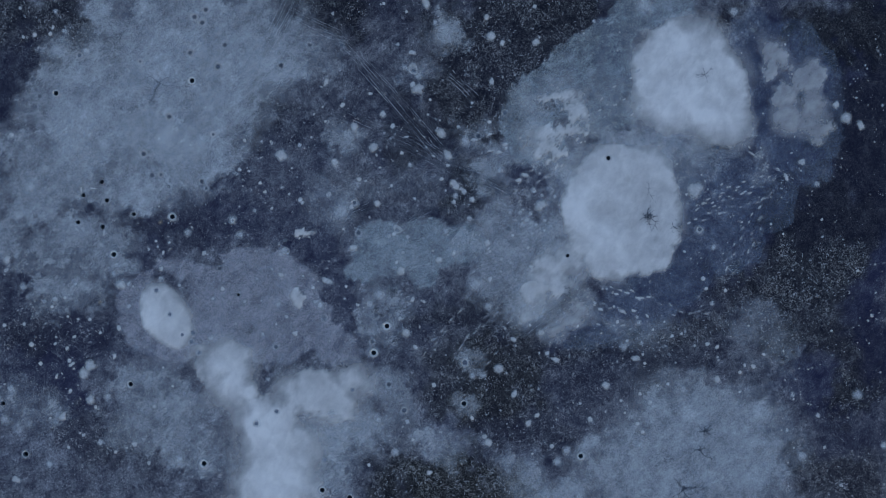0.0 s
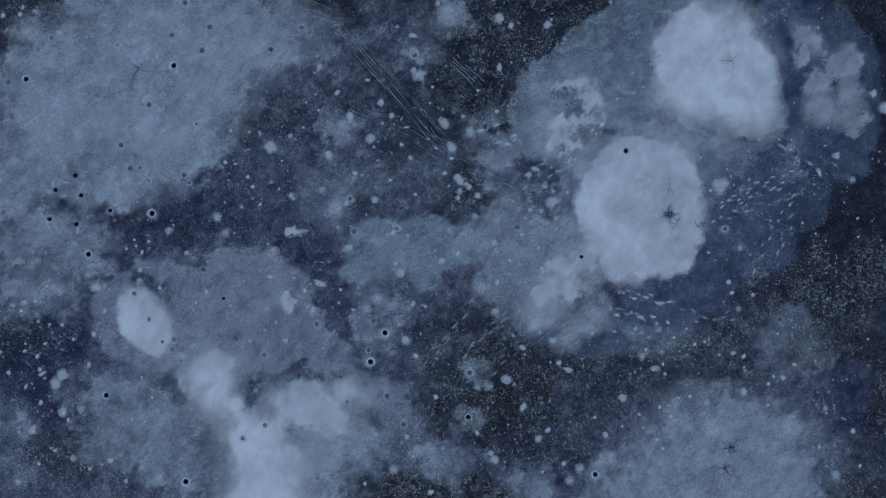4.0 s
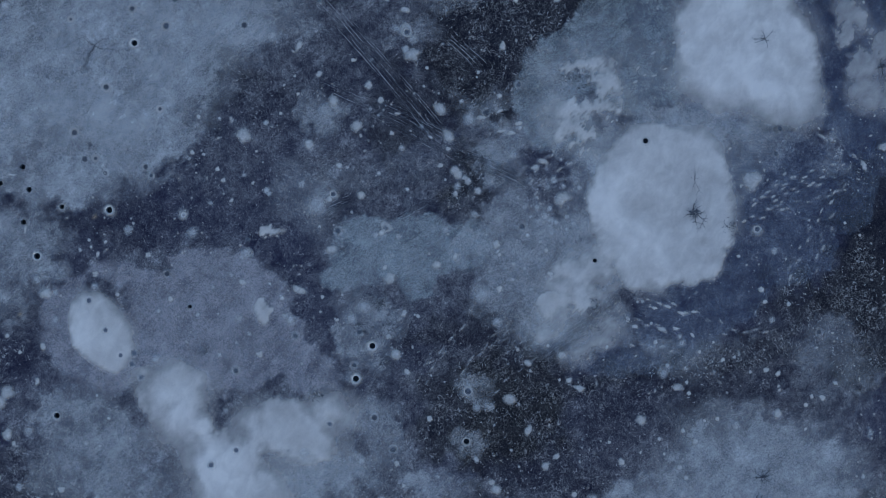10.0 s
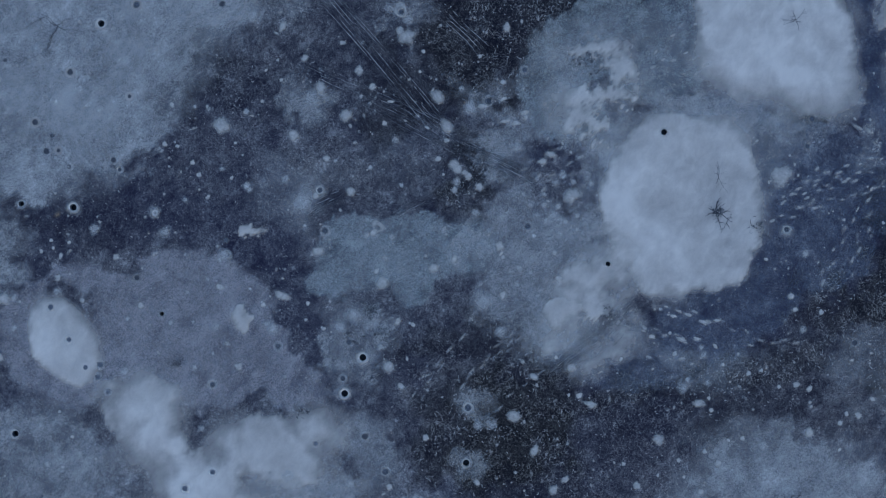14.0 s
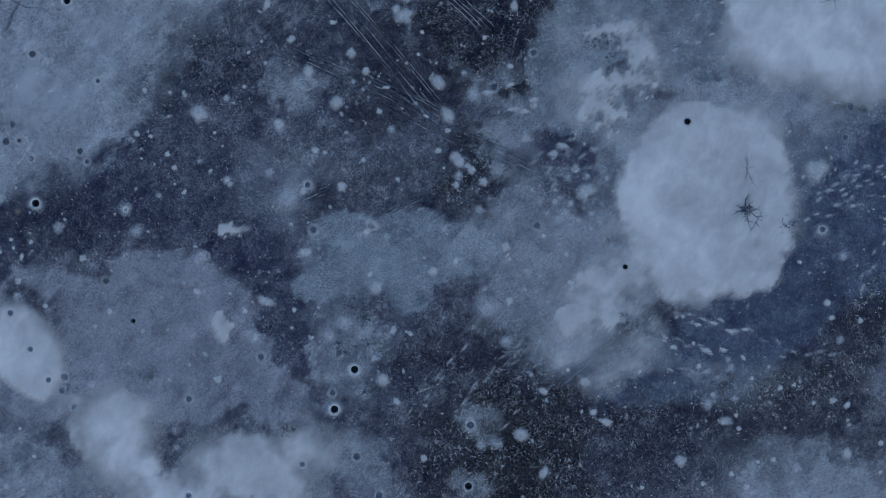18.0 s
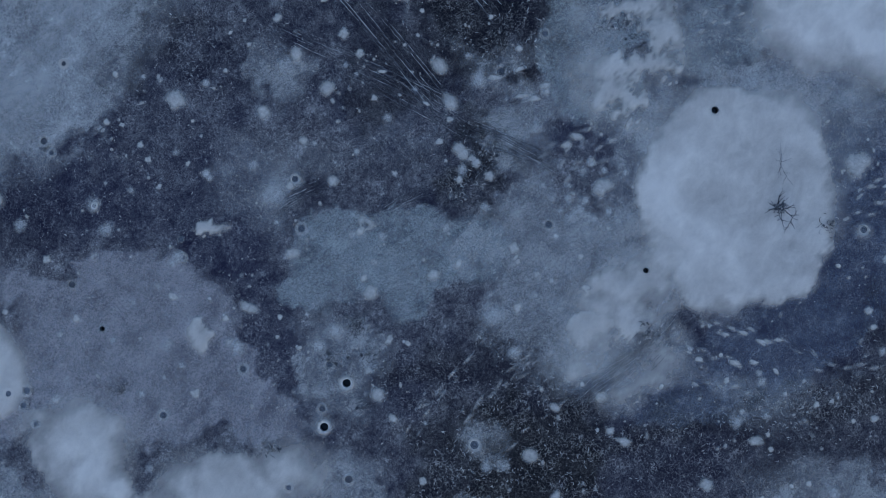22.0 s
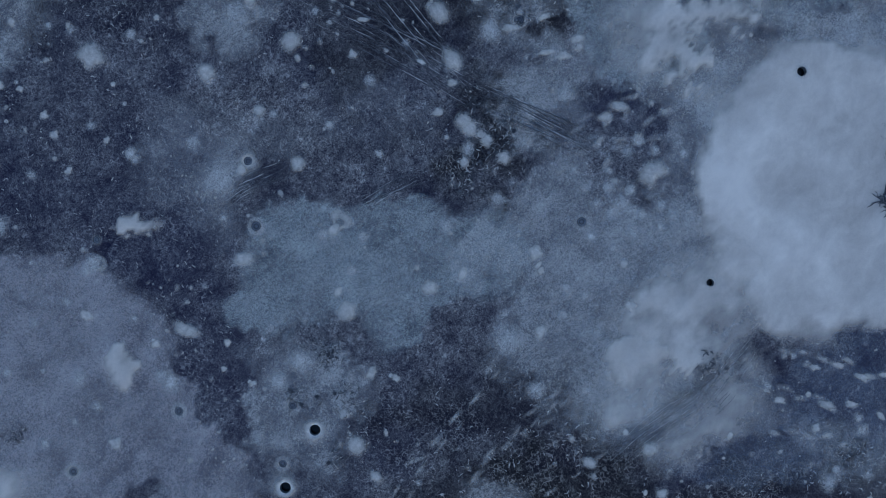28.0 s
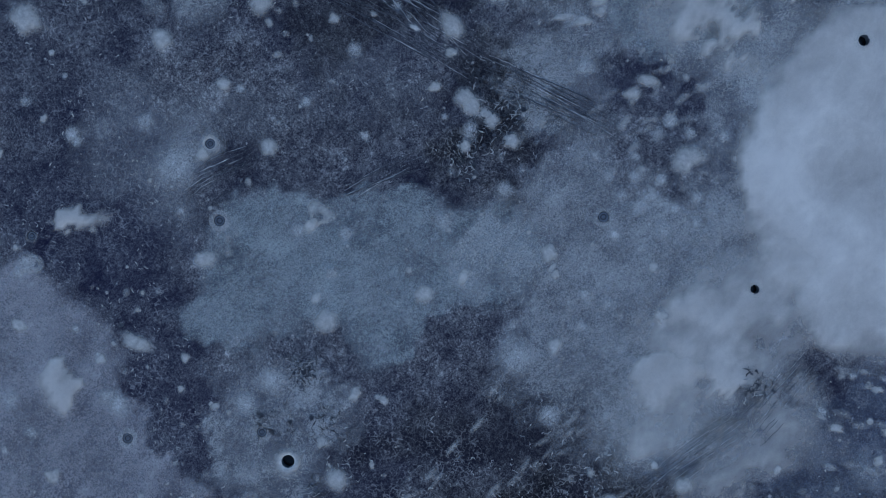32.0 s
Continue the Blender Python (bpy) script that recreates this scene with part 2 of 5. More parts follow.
def lake_ice():
    """Dark ice with a thin bloom of frost grains, short curls of refrozen slush and bare pits."""
    m, nt, bsdf = material("lake_ice")
    frost, crust, blue = attribute(nt, "frost"), attribute(nt, "crust"), attribute(nt, "blue")
    broad = noise_node(nt, 1.0, 5, 0.6, 0.5)
    blotch = noise_node(nt, 3.6, 5, 0.65, 0.6)
    grain = noise_node(nt, 13, 4, 0.7)
    fine = noise_node(nt, 31, 3, 0.7)
    finest = noise_node(nt, 68, 2, 0.7)
    swing = math_node(nt, "ADD", math_node(nt, "ADD", centred(nt, broad, 1.2), centred(nt, blotch, 2.2)), math_node(nt, "ADD", centred(nt, grain, 3.4), math_node(nt, "ADD", centred(nt, fine, 4.4), centred(nt, finest, 7.5))))
    share = math_node(nt, "MULTIPLY", frost, math_node(nt, "ADD", 1.0, swing), True)
    # grains of frost that stand alone, more of them where the frost is thick
    specks = math_node(nt, "ADD", ramp(nt, fine, 0.54, 0.64), math_node(nt, "MULTIPLY", ramp(nt, grain, 0.56, 0.64), 0.9))
    specks = math_node(nt, "MULTIPLY", specks, math_node(nt, "ADD", 0.3, ramp(nt, blotch, 0.40, 0.62)))
    specks = math_node(nt, "MULTIPLY", specks, math_node(nt, "SUBTRACT", 1.0, math_node(nt, "MULTIPLY", crust, 0.55)))
    share = math_node(nt, "ADD", share, math_node(nt, "MULTIPLY", specks, math_node(nt, "ADD", math_node(nt, "MULTIPLY", frost, 1.2), 0.042)), True)
    # soft blotches a hand or two across
    blots = ramp(nt, noise_node(nt, 2.3, 4, 0.6, 0.4), 0.54, 0.70)
    share = math_node(nt, "ADD", share, math_node(nt, "MULTIPLY", blots, math_node(nt, "ADD", math_node(nt, "MULTIPLY", frost, 0.9), 0.003)), True)
    # curls of slush
    lines = math_node(nt, "MAXIMUM", worms(nt, 8.5, 0.09), math_node(nt, "MULTIPLY", worms(nt, 19, 0.13), 0.7))
    lines = math_node(nt, "MULTIPLY", lines, math_node(nt, "MULTIPLY", math_node(nt, "POWER", crust, 1.6), math_node(nt, "ADD", 0.12, math_node(nt, "MULTIPLY", ramp(nt, broad, 0.38, 0.62), 0.36))))
    share = math_node(nt, "ADD", share, lines, True)
    # wind combed wisps
    wisps = ramp(nt, noise_node(nt, 5.0, 5, 0.68, 0.5, (0.26, 1, 1, 48)), 0.52, 0.68)
    share = math_node(nt, "ADD", share, math_node(nt, "MULTIPLY", wisps, math_node(nt, "MULTIPLY", frost, 0.45)), True)
    tone = mix_colour(nt, blue, (0.007, 0.007, 0.009), (0.014, 0.015, 0.050))
    colour = mix_colour(nt, share, tone, mix_colour(nt, blue, (0.77, 0.75, 0.70), (0.73, 0.75, 0.80)))
    nt.links.new(colour, bsdf.inputs["Base Color"])
    nt.links.new(math_node(nt, "ADD", math_node(nt, "MULTIPLY", share, 0.4), 0.45, True), bsdf.inputs["Roughness"])
    bsdf.inputs["IOR"].default_value = 1.31
    bsdf.inputs["Specular IOR Level"].default_value = 0.2
    height = math_node(nt, "ADD", math_node(nt, "MULTIPLY", share, 0.8), math_node(nt, "MULTIPLY", grain, 0.6))
    bump(nt, bsdf, height, 0.5, 0.03)
    return m


def snow_cover(name, scale, broad_gain, grain_gain, colour_a, colour_b, brushed=(1, 1, 1, 0), specks=0.0):
    """Snow lying thin: its share of the surface is the mesh's own cover, broken up by drift and grain."""
    m, nt, bsdf = material(name)
    cover = attribute(nt, "cover")
    broad = noise_node(nt, scale, 5, 0.6, 0.6)
    streak = noise_node(nt, scale * 1.9, 5, 0.62, 0.7, brushed)
    grain = noise_node(nt, 15, 4, 0.7)
    fine = noise_node(nt, 37, 3, 0.75)
    finest = noise_node(nt, 71, 2, 0.7)
    grains = math_node(nt, "ADD", centred(nt, grain, grain_gain), math_node(nt, "ADD", centred(nt, fine, grain_gain * 1.2), centred(nt, finest, grain_gain * 1.2)))
    swing = math_node(nt, "ADD", math_node(nt, "ADD", centred(nt, broad, broad_gain), centred(nt, streak, broad_gain)), grains)
    rim = math_node(nt, "MULTIPLY", cover, math_node(nt, "SUBTRACT", 1.25, cover))
    share = math_node(nt, "ADD", cover, math_node(nt, "MULTIPLY", swing, rim), True)
    if specks:
        dots = math_node(nt, "MAXIMUM", curl_lines(nt, 15, 0.04, 0.46, 0.62), ramp(nt, noise_node(nt, 29, 3, 0.65), 0.57, 0.63))
        share = math_node(nt, "ADD", share, math_node(nt, "MULTIPLY", dots, math_node(nt, "MULTIPLY", cover, specks)), True)
        blots = ramp(nt, noise_node(nt, 2.6, 4, 0.6, 0.4), 0.53, 0.72)
        share = math_node(nt, "ADD", share, math_node(nt, "MULTIPLY", blots, math_node(nt, "MULTIPLY", cover, 0.35)), True)
    share = math_node(nt, "MULTIPLY", share, ramp(nt, cover, 0.0, 0.06), True)
    colour = mix_colour(nt, ramp(nt, streak, 0.3, 0.7), colour_a, colour_b)
    nt.links.new(colour, bsdf.inputs["Base Color"])
    bsdf.inputs["Roughness"].default_value = 0.85
    bsdf.inputs["Specular IOR Level"].default_value = 0.2
    bump(nt, bsdf, math_node(nt, "ADD", streak, math_node(nt, "MULTIPLY", grain, 0.4)), 0.4, 0.02)
    clear = nt.nodes.new("ShaderNodeBsdfTransparent")
    blend = nt.nodes.new("ShaderNodeMixShader")
    nt.links.new(share, blend.inputs[0])
    nt.links.new(clear.outputs[0], blend.inputs[1])
    nt.links.new(bsdf.outputs[0], blend.inputs[2])
    nt.links.new(blend.outputs[0], nt.nodes["Material Output"].inputs["Surface"])
    return m


def plain(name, colour, other, scale, rough, depth=0.3):
    m, nt, bsdf = material(name)
    n = noise_node(nt, scale, 4, 0.6)
    nt.links.new(mix_colour(nt, ramp(nt, n, 0.3, 0.7), colour, other), bsdf.inputs["Base Color"])
    bsdf.inputs["Roughness"].default_value = rough
    bump(nt, bsdf, n, depth, 0.01)
    return m


ICE = lake_ice()
DRIFT = snow_cover("wind_packed_snow", 0.8, 0.6, 0.4, (0.83, 0.80, 0.76), (0.92, 0.89, 0.84), (0.7, 1.15, 1, 62))
VEIL = snow_cover("thin_snow_veil", 1.2, 1.3, 2.3, (0.69, 0.71, 0.72), (0.77, 0.78, 0.78), (0.6, 1.15, 1, 46), 0.6)
VEIL_MAUVE = snow_cover("mauve_snow_veil", 1.1, 1.2, 2.0, (0.70, 0.68, 0.72), (0.78, 0.76, 0.79), (0.6, 1.15, 1, 46), 0.2)
SLUSH_GREY = snow_cover("grey_slush_plate", 1.2, 1.4, 2.4, (0.62, 0.70, 0.72), (0.72, 0.78, 0.79), (0.5, 1.2, 1, 20), 0.25)
SLUSH_BLUE = snow_cover("blue_slush_plate", 1.0, 1.5, 2.4, (0.50, 0.62, 0.80), (0.62, 0.72, 0.86), (0.4, 1.3, 1, 20), 0.25)
CLUMP = snow_cover("clumped_snow", 6.0, 1.1, 0.6, (0.75, 0.75, 0.73), (0.85, 0.84, 0.81))
STAIN = snow_cover("tea_coloured_stain", 6.0, 0.8, 1.2, (0.36, 0.28, 0.20), (0.42, 0.34, 0.26))
RIDGE = plain("refrozen_slush", (0.13, 0.14, 0.16), (0.62, 0.62, 0.61), 11, 0.7)
SCRATCH = plain("scratched_frost", (0.22, 0.24, 0.27), (0.70, 0.71, 0.72), 7, 0.7)
GROOVE = plain("scraped_ice", (0.02, 0.024, 0.036), (0.13, 0.14, 0.17), 9, 0.5)
WET = plain("wet_crack_ice", (0.012, 0.015, 0.025), (0.07, 0.08, 0.10), 14, 0.4)
SHAFT = plain("shaft_ice", (0.05, 0.065, 0.09), (0.12, 0.15, 0.19), 18, 0.35)
WATER = plain("lake_water", (0.004, 0.005, 0.008), (0.006, 0.007, 0.01), 3, 0.08, 0.05)
OLD_ICE = plain("refrozen_hole_ice", (0.05, 0.055, 0.07), (0.14, 0.15, 0.175), 20, 0.5)
PLUG = plain("refrozen_plug_ice", (0.10, 0.12, 0.16), (0.24, 0.27, 0.32), 22, 0.5)


# ---------------------------------------------------------------- mesh helpers
def mesh_object(name, verts, faces, mat, parent=None, smooth_faces=True, **fields):
    me = bpy.data.meshes.new(name)
    verts = np.asarray(verts, dtype=np.float32)
    faces = np.asarray(faces, dtype=np.int32)
    n = faces.shape[1]
    me.vertices.add(len(verts))
    me.vertices.foreach_set("co", verts.ravel())
    me.loops.add(faces.size)
    me.loops.foreach_set("vertex_index", faces.ravel())
    me.polygons.add(len(faces))
    me.polygons.foreach_set("loop_start", np.arange(0, faces.size, n, dtype=np.int32))
    for key, values in fields.items():
        layer = me.attributes.new(key, "FLOAT", "POINT")
        layer.data.foreach_set("value", np.asarray(values, dtype=np.float32))
    me.update(calc_edges=True)
    me.validate()
    me.polygons.foreach_set("use_smooth", np.full(len(me.polygons), smooth_faces))
    me.materials.append(mat)
    ob = new(name, me)
    if parent is not None:
        ob.parent = parent
    return ob


def empty(name, x, y, z):
    ob = new(name)
    ob.empty_display_size = 0.1
    ob.location = (x, y, z)
    return ob


HOLES = []      # x, y, radius of every shaft through the ice
PATCHES = []    # bounds and functions for the height and the cover of the snow


def grid_faces(nx, ny):
    i, j = np.meshgrid(np.arange(nx - 1), np.arange(ny - 1), indexing="ij")
    a = (i * ny + j).ravel()
    return np.c_[a, a + ny, a + ny + 1, a + 1]


def used_only(verts, faces, *fields):
    keep = np.zeros(len(verts), bool)
    keep[faces.ravel()] = True
    index = np.cumsum(keep) - 1
    return (verts[keep], index[faces]) + tuple(f[keep] for f in fields)


def open_holes(verts, faces, grow):
    """Leave every shaft open; the lip and the collar of the hole close the sheet up to its rim."""
    middle = verts[faces].mean(axis=1)
    inside = np.zeros(len(faces), bool)
    for x, y, r in HOLES:
        inside |= (middle[:, 0] - x) ** 2 + (middle[:, 1] - y) ** 2 < (r + grow) ** 2
    return faces[~inside]


def snow_height(x, y):
    """The top of the snow over the ice at a place."""
    px, py = np.array([x]), np.array([y])
    return max([0.003] + [float(f(px, py)[0]) for (x0, x1, y0, y1), f, _ in PATCHES if x0 < x < x1 and y0 < y < y1])


def local_cover(x, y):
    px, py = np.array([x]), np.array([y])
    return max([0.0] + [float(c(px, py)[0]) for (x0, x1, y0, y1), _, c in PATCHES if x0 < x < x1 and y0 < y < y1])


def islands(mask):
    """Lists of the cells of each connected piece of a grid mask, large pieces only."""
    todo = mask.copy()
    found = []
    for start in zip(*np.nonzero(mask)):
        if not todo[start]:
            continue
        stack, cells = [start], []
        todo[start] = False
        while stack:
            i, j = stack.pop()
            cells.append((i, j))
            for p, q in ((i + 1, j), (i - 1, j), (i, j + 1), (i, j - 1)):
                if 0 <= p < mask.shape[0] and 0 <= q < mask.shape[1] and todo[p, q]:
                    todo[p, q] = False
                    stack.append((p, q))
        if len(cells) > 40:
            found.append(np.array(cells))
    return found


def snow_patch(name, label, lobes, level, soft, seed, mat, base=0.004, rise=0.004, far=0.5, near=0.25, step=0.09, category="snow patch", fuzzy=0.0, mottle=0.3, cores=()):
    """A flat drift or veil of snow: a soft union of ellipses with a wandering rim."""
    lobes = np.asarray(lobes, float)
    pad = 1.2
    reach = np.maximum(lobes[:, 2], lobes[:, 3])
    x0, x1 = (lobes[:, 0] - reach).min() - pad, (lobes[:, 0] + reach).max() + pad
    y0, y1 = (lobes[:, 1] - reach).min() - pad, (lobes[:, 1] + reach).max() + pad
    keep = [tuple(r) for r in lobes]
    blend = min(0.14, 0.2 * float(lobes[:, 2:4].min()))

    def cover_at(x, y):
        wx, wy = warped(x, y, seed, far, near)
        d = union(wx, wy, keep, blend) + fuzzy * fbm(x, y, 2.0, seed + 2, 5, 0.7)
        tone = 1 + mottle * fbm(x, y, 0.9, seed + 6, 6, 0.72)
        for cx, cy, rx, ry, gain in cores:
            tone = tone + gain / level * smooth(-0.2, 0.8, lobe(x, y, cx, cy, rx, ry, 0) / min(rx, ry))
        firm = soft * (0.35 + 1.3 * smooth(-0.5, 0.5, fbm(x, y, 0.45, seed + 9, 3)))
        return np.clip(level * smooth(-0.4, 0.6, d / firm) * tone, 0, 1)

    def height_at(x, y):
        c = cover_at(x, y)
        return np.where(c > 0.02 * level, base + rise * c / level, 0.0)

    xs, ys = np.arange(x0, x1, step), np.arange(y0, y1, step)
    gx, gy = np.meshgrid(xs, ys, indexing="ij")
    gx, gy = gx.ravel(), gy.ravel()
    c = cover_at(gx, gy)
    verts = np.c_[gx, gy, base + rise * c / level]
    faces = grid_faces(len(xs), len(ys))
    mask = (c[faces] > 0.03 * level).any(axis=1).reshape(len(xs) - 1, len(ys) - 1)
    for cells in islands(mask):
        piece = open_holes(verts, faces[cells[:, 0] * (len(ys) - 1) + cells[:, 1]], 0.035)
        v, f, cc = used_only(verts, piece, c)
        tagged(mesh_object(name, v, f, mat, cover=cc), label, category)
    PATCHES.append(((x0, x1, y0, y1), height_at, cover_at))


def disc_mesh(r, seed, rings=6, spokes=22, wobble=0.22, rise=0.12, core=0.55, level=0.95):
    """A low clump: irregular outline, domed, thinning out to its rim."""
    k = np.random.default_rng(seed)
    a = np.arange(spokes) / spokes * 2 * math.pi
    out = 1 + sum(wobble / (q ** 0.8) * k.normal() * 0.6 * np.cos(q * a + k.random() * 6.3) for q in (2, 3, 4, 5, 7))
    verts, cover = [(0, 0, r * rise)], [level]
    for i in range(1, rings + 1):
        s = i / rings
        c = level * float(1 - smooth(core, 1.0, np.array(s)))
        for j in range(spokes):
            q = r * s * out[j]
            verts.append((q * math.cos(a[j]), q * math.sin(a[j]), r * rise * (1 - s * s) + 0.001))
            cover.append(c)
    faces = []
    for i in range(rings - 1):
        for j in range(spokes):
            p, q = 1 + i * spokes + j, 1 + i * spokes + (j + 1) % spokes
            faces.append((p, p + spokes, q + spokes, q))
    for j in range(0, spokes, 2):
        faces.append((0, 1 + j, 1 + (j + 1) % spokes, 1 + (j + 2) % spokes))
    return verts, faces, cover


def clump(name, label, x, y, r, stretch=1.0, turn=0.0, level=0.95, core=0.5, wobble=0.22, rise=0.12, mat=None, category="snow clump", group="", parent=None):
    seed = int(abs(x * 917 + y * 5231) * 10) % 100000
    verts, faces, cover = disc_mesh(r, seed, wobble=wobble, rise=rise, core=core, level=level)
    ob = mesh_object(name, verts, faces, mat or CLUMP, parent, cover=cover)
    ob.matrix_world = pose(x, y, snow_height(x, y) + 0.002, 0, 0, turn) @ Matrix.Diagonal((stretch, 1 / stretch ** 0.5, 1, 1))
    return tagged(ob, label, category, group)


def spot(x, y, r, stretch=1.0, turn=0.0):
    return clump("snow_clump", "firm white clump of snow frozen onto dark lake ice" if r > 0.16 else "small white clump of snow frozen onto lake ice",
                 x, y, r, stretch, turn, 0.66, 0.28, 0.30, group="snow clumps on the ice")


def haze_spot(x, y, r, stretch=1.0, turn=0.0):
    return clump("snow_smudge", "faint soft-edged smudge of blown snow on lake ice", x, y, r, stretch, turn, 0.5, 0.1, 0.18, 0.04,
                 VEIL, "snow smudge", "snow smudges on the ice")


def ring_mesh(r0, r1, segments, z0, z1):
    verts = []
    for r, z in ((r0, z0), (r1, z1)):
        verts += [(r * math.cos(a), r * math.sin(a), z) for a in np.arange(segments) / segments * 2 * math.pi]
    faces = [(j, segments + j, segments + (j + 1) % segments, (j + 1) % segments) for j in range(segments)]
    return verts, faces


def annulus(name, r0, r1, z, mat, parent, profile=None, rings=5, segments=28, dome=0.0, wobble=0.0, seed=0, **extra):
    k = np.random.default_rng(seed)
    a = np.arange(segments) / segments * 2 * math.pi
    out = 1 + sum(wobble / q * k.normal() * np.cos(q * a + k.random() * 6.3) for q in (1, 2, 3, 5))
    verts, cover, faces = [], [], []
    for i in range(rings + 1):
        s = i / rings
        for j in range(segments):
            q = r0 + (r1 * out[j] - r0) * s
            verts.append((q * math.cos(a[j]), q * math.sin(a[j]), z + dome * math.sin(math.pi * min(1, s * 1.4) ** 0.7) * (1 - s)))
            cover.append(profile(s) if profile else 1.0)
    for i in range(rings):
        for j in range(segments):
            p, q = i * segments + j, i * segments + (j + 1) % segments
            faces.append((p, p + segments, q + segments, q))
    return verts, faces, cover


def fishing_hole(x, y, r, kind, collar=0.0, reach=2.6):
    """kind: open (black water), plug (refrozen, a disc of ice in a dark ring), old (snowed over, grey)."""
    words = {"open": "round auger hole with black water and a slush collar" if collar > 0.3 else "round auger hole in the lake ice with black water",
             "plug": "refrozen auger hole, a grey ice plug in a dark ring",
             "old": "old auger hole, refrozen and dusted over with snow"}
    top = snow_height(x, y)
    seed = int(abs(x * 311 + y * 7177) * 10) % 100000
    base = empty("fishing_hole", x, y, 0)
    tagged(base, words[kind], "ice hole", "auger holes in the ice")
    # lip of ice round the opening
    verts, faces, _ = annulus("lip", r, r + 0.17, 0.002, ICE, base, segments=24, rings=2)
    v = np.asarray(verts)
    frost, _, blue = ice_fields(v[:, 0] + x, v[:, 1] + y)
    mesh_object("ice_lip", verts, faces, ICE, base, frost=frost, crust=0 * frost, blue=blue)
    # shaft wall, from the surface of the snow down
    verts, faces = ring_mesh(r, r * 0.97, 24, top + 0.004, -0.4)
    mesh_object("shaft_wall", verts, faces, SHAFT if kind == "open" else OLD_ICE, base)
    level = top + {"open": -0.10, "plug": -0.015, "old": -0.011}[kind]
    verts, faces, _ = annulus("water", 0.001, r * 0.99, level, WATER, base, segments=24, rings=1)
    mesh_object("water_surface" if kind == "open" else "ice_floor", verts, faces, {"open": WATER, "plug": WET, "old": OLD_ICE if top < 0.02 else PLUG}[kind], base)
    if kind == "plug":
        verts, faces, _ = annulus("ring", r * 0.56, r * 0.84, level + 0.009, PLUG, base, segments=20, rings=2, dome=0.003, wobble=0.04, seed=seed + 1)
        mesh_object("ice_ring", verts, faces, PLUG, base)
        verts, faces, _ = annulus("plug", 0.001, r * 0.36, level + 0.011, PLUG, base, segments=18, rings=2, dome=0.004, wobble=0.06, seed=seed)
        mesh_object("ice_plug", verts, faces, PLUG, base)
    here = local_cover(x, y)
    if here > 0.05:
        verts, faces, cover = annulus("rim", r * 0.96, r + 0.085, top + 0.003, DRIFT, base, lambda s: here, 2, 30, 0.0, 0.04, seed)
        mesh_object("snow_rim", verts, faces, DRIFT if here > 0.4 else VEIL, base, cover=cover)
    if collar > 0:
        verts, faces, cover = annulus("collar", r * 1.01, r * reach, top + 0.005, CLUMP, base, lambda s: min(1.0, collar * (0.45 * (1 - s) + 0.75 * (1 - s) ** 4)), 6, 30, 0.03 * collar, 0.14, seed)
        mesh_object("slush_collar", verts, faces, CLUMP, base, cover=cover)
    return base


def ribbon(points, widths, z, jitter, seed):
    """A strip along points, tapering by widths."""
    k = np.random.default_rng(seed)
    p = np.asarray(points, float)
    d = np.gradient(p, axis=0)
    n = np.c_[-d[:, 1], d[:, 0]] / np.maximum(np.hypot(d[:, 0], d[:, 1]), 1e-6)[:, None]
    p = p + n * k.normal(0, jitter, len(p))[:, None]
    w = np.asarray(widths, float)[:, None] * k.uniform(0.55, 1.25, (len(p), 1))
    z = np.broadcast_to(np.asarray(z, float), (len(p),))[:, None]
    left, right = p + n * w / 2, p - n * w / 2
    verts = np.r_[np.c_[left, z + 0 * w], np.c_[right, z + 0 * w], np.c_[p, z + 0 * w + 0.35 * float(np.mean(widths))]]
    m = len(p)
    faces = [(i, 2 * m + i, 2 * m + i + 1, i + 1) for i in range(m - 1)] + [(2 * m + i, m + i, m + i + 1, 2 * m + i + 1) for i in range(m - 1)]
    return verts, faces


def bend(x0, y0, x1, y1, sag, count):
    s = np.linspace(0, 1, count)
    dx, dy = x1 - x0, y1 - y0
    b = sag * 4 * s * (1 - s)
    return np.c_[x0 + dx * s - dy * b, y0 + dy * s + dx * b]


